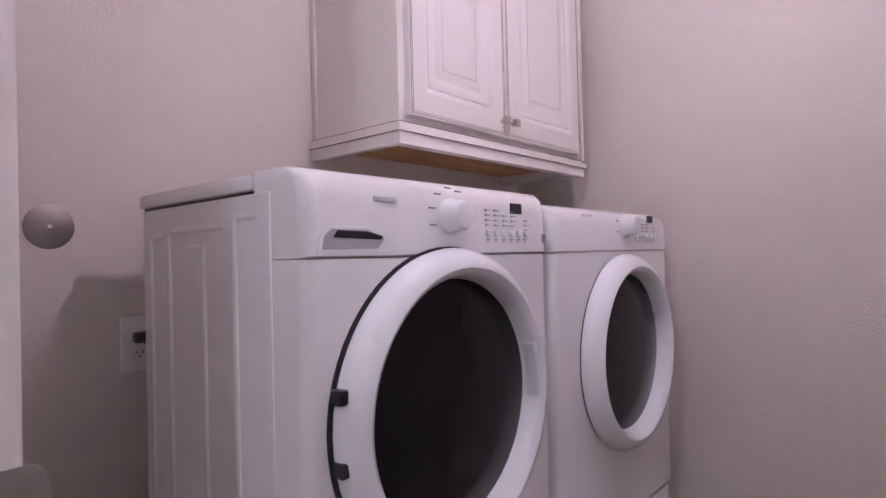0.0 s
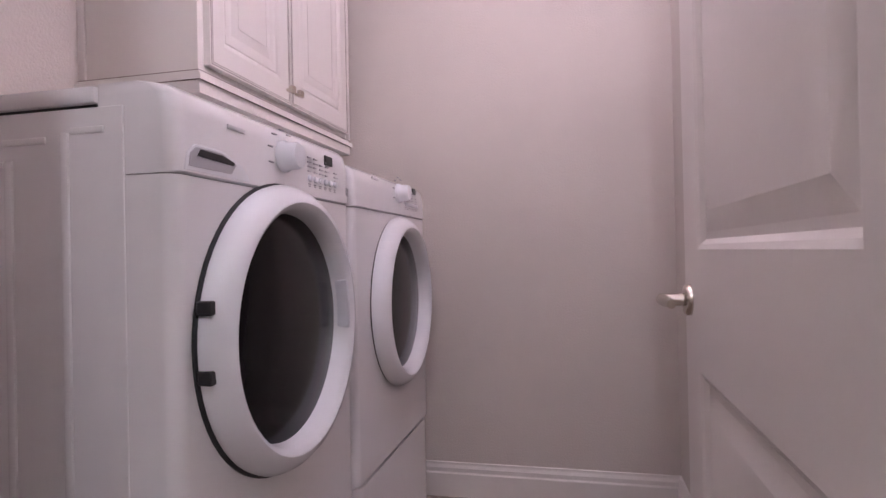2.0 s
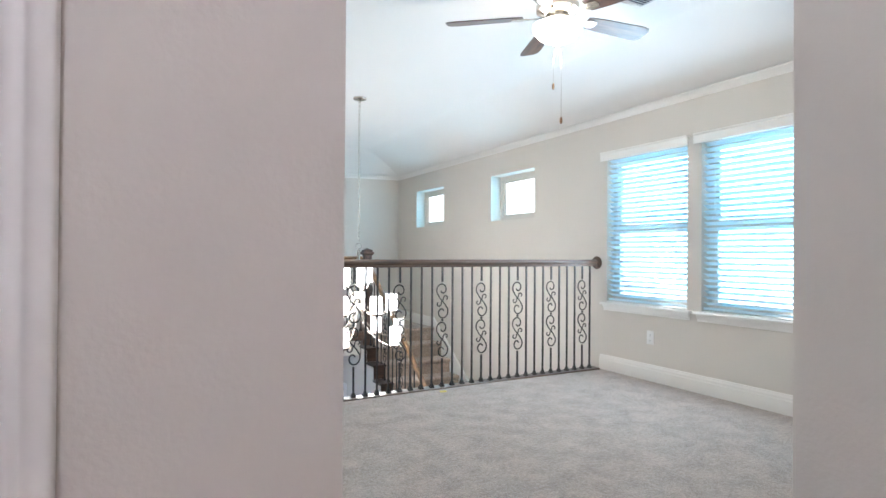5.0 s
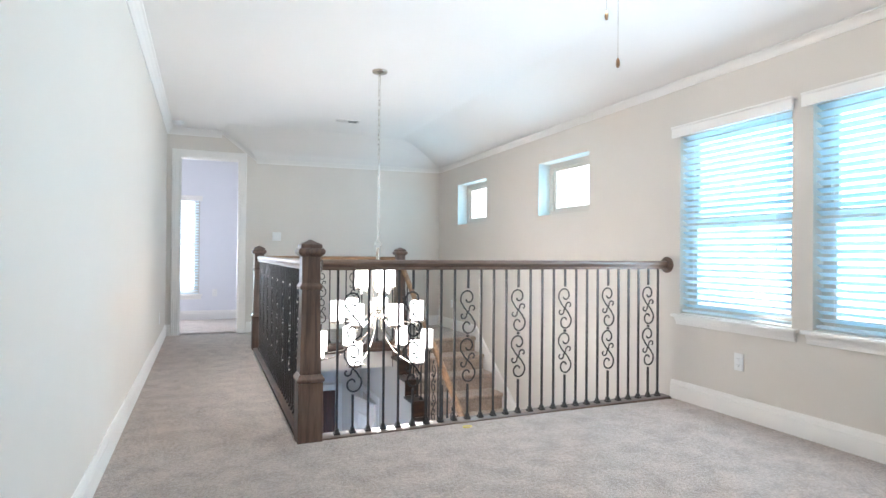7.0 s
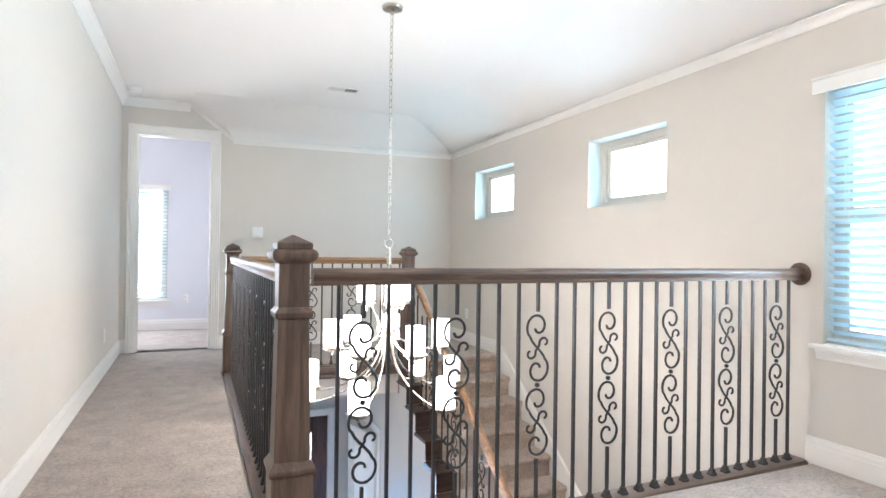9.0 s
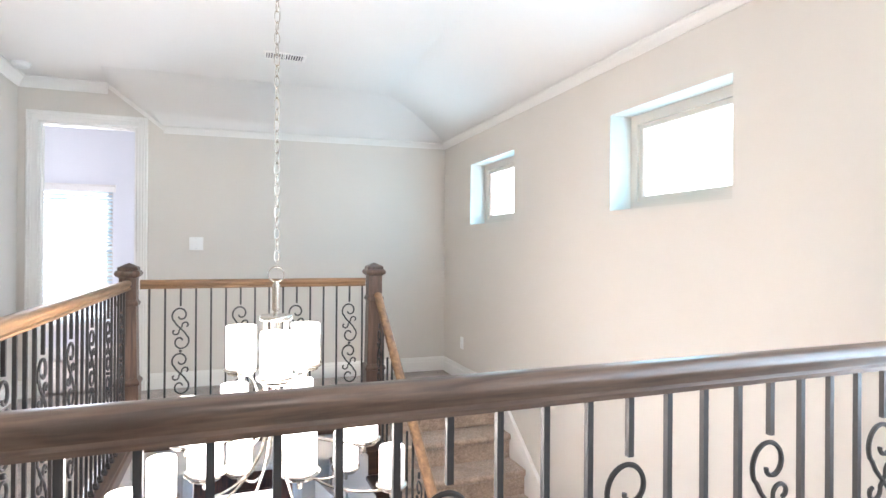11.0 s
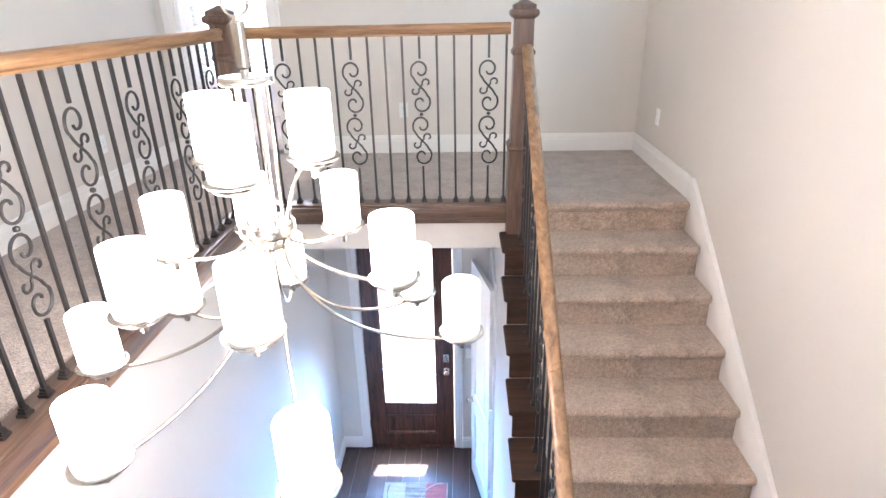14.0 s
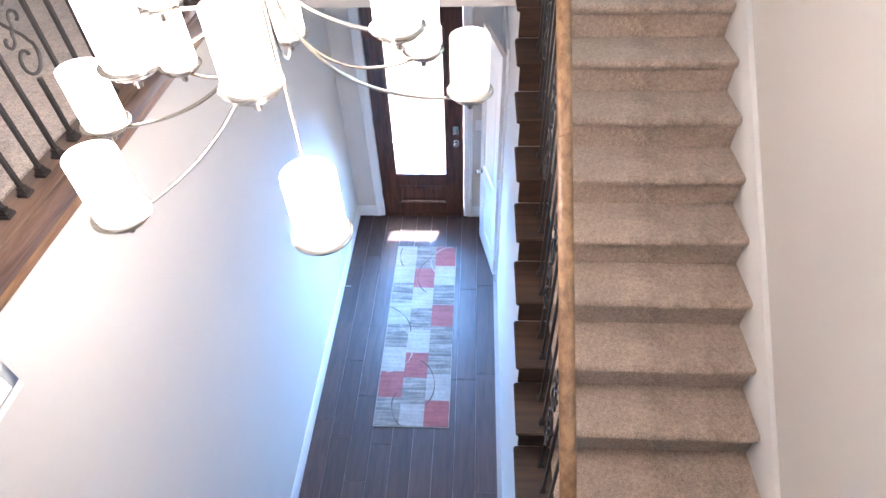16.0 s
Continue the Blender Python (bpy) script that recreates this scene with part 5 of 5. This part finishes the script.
lit = bmesh.new()
lathe(lit, [(0.042, 0.008), (0.055, 0.009), (0.0575, 0.015), (0.0575, 0.166), (0.056, 0.170), (0.0535, 0.170), (0.0525, 0.165), (0.0525, 0.015)], 28)
lit_mesh = finish(lit, "glass_shade", SHADE_GLASS, True)
dull_mesh = lit_mesh.copy()
dull_mesh.materials[0] = SHADE_FAINT_GLOW
cup_bm = bmesh.new()
lathe(cup_bm, [(0, -0.058), (0.008, -0.057), (0.0095, -0.054), (0.0095, -0.024), (0.020, -0.022), (0.050, -0.021), (0.053, -0.018), (0.053, -0.013), (0.046, -0.011), (0.046, -0.007), (0.065, -0.006), (0.0695, -0.002), (0.0695, 0.003), (0.066, 0.006), (0.060, 0.008), (0.0, 0.008)], 28)
cup_mesh = finish(cup_bm, "cup", NICKEL, True)
TOP, MIDDLE, LOWER = (0.62, 0.050, rising_line), (0.615, 0.052, arm_line), (0.575, 0.038, arm_line)
ARMS = [(32, 0.145, 0.775, TOP), (-93, 0.145, 0.775, TOP), (152, 0.145, 0.775, TOP),
        (-80, 0.345, 0.490, MIDDLE), (-135, 0.345, 0.490, MIDDLE), (162, 0.345, 0.490, MIDDLE), (68, 0.345, 0.490, MIDDLE), (-11, 0.345, 0.490, MIDDLE), (116, 0.345, 0.490, MIDDLE),
        (-69, 0.525, 0.208, LOWER), (-125, 0.525, 0.208, LOWER), (-175, 0.525, 0.208, LOWER), (14, 0.525, 0.208, LOWER), (48, 0.525, 0.208, LOWER), (104, 0.525, 0.208, LOWER), (146, 0.525, 0.208, LOWER)]
for degrees, r, cup, (hub, inner, shape) in ARMS:
    a = radians(degrees)
    bm = bmesh.new()
    tube(bm, [(rr * math.cos(a), rr * math.sin(a), zz - 0.018) for rr, zz in shape(r, cup, hub, inner)], 0.0056, 8)
    arm = part("arm", bm, NICKEL, chandelier, smooth=True)
    cup_ob = new("cup", cup_mesh)
    cup_ob.parent = arm
    cup_ob.location = (r * math.cos(a), r * math.sin(a), cup)
    shade = new("glass_shade", dull_mesh if degrees == 14 else lit_mesh)
    shade.parent = arm
    shade.location = (r * math.cos(a), r * math.sin(a), cup)
    tagged(shade, "unlit frosted glass cylinder given a faint glow" if degrees == 14 else "glowing frosted glass cylinder")

FX, FY = 2.65, 2.57
fan = thing("ceiling_fan", "five-blade dark walnut ceiling fan with a lit glass bowl", "ceiling fan", Matrix.Translation((FX, FY, 0.018)))
bm = bmesh.new()
lathe(bm, [(0, CZ), (0.062, CZ), (0.060, CZ - 0.030), (0.035, CZ - 0.055), (0.013, CZ - 0.060), (0.012, CZ - 0.110), (0, CZ - 0.110)], 28)
part("downrod", bm, NICKEL, fan, smooth=True)
bm = bmesh.new()
lathe(bm, [(0, 2.560), (0.050, 2.560), (0.105, 2.545), (0.125, 2.520), (0.125, 2.490), (0.100, 2.478), (0.070, 2.470), (0.075, 2.440), (0.062, 2.420), (0, 2.420)], 36)
part("motor", bm, NICKEL, fan, "brushed nickel motor housing", smooth=True)
bm = bmesh.new()
lathe(bm, [(0.108, 2.420), (0.145, 2.405), (0.140, 2.375), (0.105, 2.335), (0.055, 2.310), (0.016, 2.302), (0, 2.302)], 36)
part("glass_bowl", bm, FAN_SHADE, fan, "lit frosted glass bowl", smooth=True)
bm = bmesh.new()
lathe(bm, [(0, 2.302), (0.016, 2.300), (0.018, 2.290), (0.008, 2.284), (0.006, 2.270), (0, 2.268)], 16)
part("finial", bm, NICKEL, fan, smooth=True)
blade = bmesh.new()
outline = [(0.20, -0.050), (0.30, -0.060), (0.60, -0.070), (0.645, -0.062), (0.662, -0.040), (0.662, 0.040), (0.645, 0.062), (0.60, 0.070), (0.30, 0.060), (0.20, 0.050)]
prism(blade, outline, -0.003, 0.003)
blade_mesh = finish(blade, "blade", FAN_BLADE)
bracket = bmesh.new()
prism(bracket, [(0.085, -0.016), (0.16, -0.010), (0.22, -0.034), (0.265, -0.030), (0.275, 0.0), (0.265, 0.030), (0.22, 0.034), (0.16, 0.010), (0.085, 0.016)], -0.009, -0.0035)
bracket_mesh = finish(bracket, "blade_iron", NICKEL)
for k in range(5):
    m = Matrix.Translation((0, 0, 2.462)) @ Matrix.Rotation(radians(68 + 72 * k), 4, "Z") @ Matrix.Rotation(radians(-12), 4, "X")
    b = new("blade", blade_mesh)
    b.parent = fan
    b.matrix_local = m
    i = new("blade_iron", bracket_mesh)
    i.parent = b
for dx, dy, z in ((-0.020, 0.012, 2.03), (0.020, -0.012, 1.83)):
    bm = bmesh.new()
    tube(bm, [(dx * 0.5, dy * 0.5, 2.29), (dx, dy, 2.20), (dx, dy, z + 0.03)], 0.0011, 5)
    chain = part("pull_chain", bm, NICKEL, fan)
    bm = bmesh.new()
    lathe(bm, [(0, z), (0.005, z + 0.002), (0.0085, z + 0.014), (0.007, z + 0.032), (0.002, z + 0.042), (0, z + 0.042)], 14, Matrix.Translation((dx, dy, 0)))
    part("pull_knob", bm, OAK_X, chain, "turned wooden pull", smooth=True)


def register(label, at, w, h, slats, split=False):
    """A stamped ceiling register: frame and louvres, lying in x and y, facing down."""
    ob = thing("air_vent", label, "air vent", at)
    bm = bmesh.new()
    f = 0.022
    box(bm, -w / 2, w / 2, -h / 2, -h / 2 + f, -0.006, 0)
    box(bm, -w / 2, w / 2, h / 2 - f, h / 2, -0.006, 0)
    box(bm, -w / 2, -w / 2 + f, -h / 2 + f, h / 2 - f, -0.006, 0)
    box(bm, w / 2 - f, w / 2, -h / 2 + f, h / 2 - f, -0.006, 0)
    part("vent_frame", bm, TRIM, ob, bevel=0.0015, segments=1)
    # Flat dark sheet painted as the shaded depth behind the louvres.
    bm = bmesh.new()
    box(bm, -w / 2 + f, w / 2 - f, -h / 2 + f, h / 2 - f, -0.001, 0)
    part("duct", bm, HOLE_SHADE, ob)
    for k in range(slats):
        x = -w / 2 + f + (w - 2 * f) * (k + 0.5) / slats
        lean = 0.006 if x < 0 else -0.006
        bm = bmesh.new()
        prism(bm, [(x - 0.0035, -0.002), (x + 0.0015, -0.002), (x + lean + 0.0015, -0.010), (x + lean - 0.0035, -0.010)], -h / 2 + f, h / 2 - f, "y")
        part("slat", bm, TRIM, ob)
    return ob


register("white stamped ceiling register with angled louvres", Matrix.Translation((2.67, 7.47, CZ)), 0.30, 0.165, 14)
register("white stamped ceiling register near the fan", Matrix.Translation((3.20, 2.36, CZ)) @ Matrix.Rotation(radians(90), 4, "Z"), 0.36, 0.20, 14)
smoke = thing("smoke_detector", "round white smoke detector on the hall ceiling", "smoke detector", Matrix.Translation((0.79, 8.34, CZ)) @ Matrix.Rotation(radians(180), 4, "X"))
bm = bmesh.new()
lathe(bm, [(0, 0), (0.068, 0), (0.068, 0.010), (0, 0.010)], 32)
part("base", bm, PLASTIC_WHITE, smoke, smooth=True)
bm = bmesh.new()
lathe(bm, [(0, 0.010), (0.058, 0.010), (0.060, 0.020), (0.052, 0.034), (0.030, 0.040), (0, 0.041)], 32)
part("sensor_cover", bm, PLASTIC_WHITE, smoke, smooth=True)
tag = thing("plastic_tag", "small yellow plastic tag lying on the carpet", "tag", Matrix.Translation((2.62, 3.885, 0.002)))
bm = bmesh.new()
ringp = [(0.028 * math.cos(2 * math.pi * k / 16), 0.016 * math.sin(2 * math.pi * k / 16), 0.003) for k in range(16)]
tube(bm, ringp + ringp[:2], 0.003, 6, cap=False)
part("loop", bm, YELLOW, tag, smooth=True)

# ---- entry hall downstairs ----
front = thing("front_door", "dark mahogany front door with a tall bright glass light", "door", Matrix.Translation((1.985, 9.045, LOW)))
W, H = 0.91, 2.43
bm = bmesh.new()
g0, g1, gz0, gz1 = 0.175, 0.725, 0.585, 2.235
box(bm, 0, W, 0, 0.045, 0.012, 0.16)
box(bm, 0, g0, 0, 0.045, 0.16, H)
box(bm, g1, W, 0, 0.045, 0.16, H)
box(bm, g0, g1, 0, 0.045, gz1, H)
box(bm, g0, g1, 0, 0.045, 0.43, gz0)
part("leaf", bm, MAHOGANY, front)
bm = bmesh.new()
panel_leaf(bm, g1 - g0, 0.27, 0.036, [(0.0 + 0.01, g1 - g0 - 0.01, 0.01, 0.26)])
bmesh.ops.transform(bm, matrix=Matrix.Translation((g0, 0.004, 0.16)), verts=bm.verts[:])
part("bottom_panel", bm, MAHOGANY, front, "raised mahogany panel")
bm = bmesh.new()
box(bm, g0, g1, 0.018, 0.028, gz0, gz1)
glass = part("glass_light", bm, PANE, front, "tall clear glass full of daylight")
glass.visible_shadow = False
bm = bmesh.new()
t = 0.022
box(bm, g0 - t, g0, -0.010, -0.0005, gz0 - t, gz1 + t)
box(bm, g1, g1 + t, -0.010, -0.0005, gz0 - t, gz1 + t)
box(bm, g0, g1, -0.010, -0.0005, gz0 - t, gz0)
box(bm, g0, g1, -0.010, -0.0005, gz1, gz1 + t)
part("glass_stop", bm, MAHOGANY, front, "moulded bead round the glass", bevel=0.003)
bm = bmesh.new()
box(bm, W - 0.105, W - 0.045, -0.020, -0.0005, 1.10, 1.20)
part("keypad", bm, NICKEL, front, "silver keypad lock", bevel=0.006)
bm = bmesh.new()
lathe(bm, [(0.032, 0), (0.030, 0.008), (0.014, 0.014), (0.013, 0.035), (0.028, 0.045), (0.030, 0.058), (0.020, 0.070), (0, 0.072)], 24, Matrix.Translation((W - 0.072, 0, 1.00)) @ Matrix.Rotation(radians(90), 4, "X"))
part("door_knob", bm, NICKEL, front, "silver round knob", smooth=True)
for z in (0.25, 1.20, 2.15):
    bm = bmesh.new()
    lathe(bm, [(0, 0), (0.007, 0), (0.007, 0.10), (0, 0.10)], 10, Matrix.Translation((-0.003, -0.006, z)))
    part("hinge", bm, NICKEL, front, smooth=True)
ob = boxpart("threshold", (1.99, 2.89, 9.00, 9.14, LOW - 0.002, LOW + 0.011), MAHOGANY, bevel=0.003)
tagged(ob, "dark wooden threshold under the front door", "threshold", kind="structure")

closet = thing("closet_door", "white panelled closet door standing ajar on the entry hall", "door", Matrix.Translation((3.25, 8.10, LOW + 0.012)) @ Matrix.Rotation(radians(103), 4, "Z"))
bm = bmesh.new()
panel_leaf(bm, 0.62, 2.40, 0.036, [(0.11, 0.51, 0.22, 0.80), (0.11, 0.51, 1.02, 2.22)])
part("leaf", bm, DOOR_PAINT, closet)
bm = bmesh.new()
lathe(bm, [(0.028, 0), (0.026, 0.006), (0.011, 0.012), (0.011, 0.030), (0.026, 0.042), (0.026, 0.056), (0, 0.064)], 20, Matrix.Translation((0.56, 0.036, 0.93)) @ Matrix.Rotation(radians(-90), 4, "X"))
part("door_knob", bm, NICKEL, closet, smooth=True)
for z in (0.22, 1.15, 2.08):
    bm = bmesh.new()
    box(bm, -0.014, -0.001, 0.004, 0.032, z, z + 0.09)
    part("hinge", bm, PLASTIC_WHITE, closet)
bm = bmesh.new()
for y0, y1 in ((8.00, 8.085), (8.86, 8.94)):
    box(bm, 3.243, 3.262, y0, y1, LOW, LOW + 2.52)
box(bm, 3.243, 3.262, 8.085, 8.86, LOW + 2.44, LOW + 2.52)
tagged(part("door_casing", bm, TRIM, bevel=0.004), "white casing round the closet opening", "door trim", kind="structure")

grille = thing("return_air_grille", "white return-air grille on the entry hall wall", "air vent", Matrix.Translation((WELL_W, 4.617, -0.252)))
bm = bmesh.new()
for y0, y1, z0, z1 in ((-0.30, 0.30, 0.09, 0.12), (-0.30, 0.30, -0.12, -0.09), (-0.30, -0.27, -0.09, 0.09), (0.27, 0.30, -0.09, 0.09)):
    box(bm, 0, 0.012, y0, y1, z0, z1)
part("vent_frame", bm, TRIM, grille, bevel=0.002, segments=1)
bm = bmesh.new()
box(bm, 0.0005, 0.002, -0.27, 0.27, -0.09, 0.09)
part("duct", bm, HOLE_SHADE, grille)
for k in range(15):
    z = -0.081 + k * 0.012
    bm = bmesh.new()
    prism(bm, [(0.003, z), (0.010, z - 0.006), (0.010, z - 0.0075), (0.003, z - 0.0015)], -0.27, 0.27, "y")
    part("slat", bm, TRIM, grille)

stop = thing("door_stop", "small spring door stop on the baseboard", "door stop", Matrix.Translation((WELL_W + 0.016, 7.86, LOW + 0.06)))
bm = bmesh.new()
lathe(bm, [(0, 0), (0.010, 0), (0.006, 0.006), (0.004, 0.065), (0.007, 0.067), (0.007, 0.078), (0, 0.080)], 12, Matrix.Rotation(radians(90), 4, "Y"))
part("spring", bm, CHROME, stop, smooth=True)

RX0, RX1, RY0, RY1 = 2.190, 2.832, 6.365, 8.500
rug = thing("runner_rug", "patchwork runner rug in red, cream and taupe on dark planks", "rug", Matrix.Translation((RX0, RY0, LOW)))
RW, RL = RX1 - RX0, RY1 - RY0
bm = bmesh.new()
box(bm, 0, RW, 0, RL, 0, 0.007)
part("backing", bm, RUG_CREAM, rug, "cream bound edge", bevel=0.002, segments=1)
rows = ("TCR", "RTC", "CRT", "TCT", "CTR", "TCT", "CRC", "CTR")
cell_w, cell_h = (RW - 0.016) / 3, (RL - 0.016) / 8
lookup = {"R": RUG_RED, "C": RUG_CREAM, "T": RUG_GREY}
for j in range(8):
    for i in range(3):
        shift = (0, -0.06, -0.02)[i]
        z1 = 0.009 + 0.0006 * ((i + j) % 2)
        a = max(0.008, 0.008 + j * cell_h + shift)
        b = min(RL - 0.008, 0.008 + (j + 1) * cell_h + (shift if j < 7 else 0))
        bm = bmesh.new()
        box(bm, 0.008 + i * cell_w, 0.008 + (i + 1) * cell_w, a, b, 0.0071, z1)
        part("patch", bm, lookup[rows[j][i]], rug)
for cx, cy, r, a0, a1, m in ((0.38, 0.20, 0.24, 150, 250, RUG_LINE), (0.20, 0.40, 0.30, -40, 60, RUG_LINE), (0.05, 0.75, 0.22, 270, 380, RUG_CREAM), (-0.10, 0.95, 0.34, 5, 85, RUG_LINE), (0.40, 1.20, 0.30, 185, 250, RUG_CREAM), (0.55, 1.70, 0.30, 130, 230, RUG_LINE), (0.60, 1.90, 0.22, 90, 250, RUG_CREAM), (0.34, 2.00, 0.30, 160, 215, RUG_LINE)):
    bm = bmesh.new()
    inner, outer = [], []
    for k in range(25):
        a = radians(a0 + (a1 - a0) * k / 24)
        for lst, rr in ((inner, r - 0.004), (outer, r + 0.004 + 0.004 * math.sin(k * 0.4))):
            lst.append((min(RW - 0.01, max(0.01, cx + rr * math.cos(a))), min(RL - 0.01, max(0.01, cy + rr * math.sin(a)))))
    prism(bm, outer + inner[::-1], 0.0098, 0.0108)
    part("woven_line", bm, m, rug)

# planks of the entry hall, laid along the walk to the door
floor_ob = bpy.data.objects["floor_foyer"]
plank_meshes = []
for length in (0.75, 1.05, 1.35):
    bm = bmesh.new()
    box(bm, 0, 0.1685, 0, length - 0.003, -0.012, 0)
    bmesh.ops.bevel(bm, geom=[e for e in bm.edges if e.verts[0].co.z > -0.001 and e.verts[1].co.z > -0.001], offset=0.0012, segments=1, affect="EDGES")
    plank_meshes.append((length, finish(bm, "plank", FLOOR_PLANK)))
rng = random.Random(4)
x = WELL_W + 0.002
while x < 4.3:
    y = 3.1 + rng.random() * 0.7 if x < 3.2 else 2.0
    while y < 9.02:
        if x > 3.2 and y > 3.0:
            break
        length, mesh = plank_meshes[rng.randrange(3)]
        p = new("plank", mesh)
        p.parent = floor_ob
        p.location = (x, y, LOW)
        if y + length > 9.02:
            p.scale = (1, (9.02 - y) / length, 1)
        y += length
    x += 0.1715
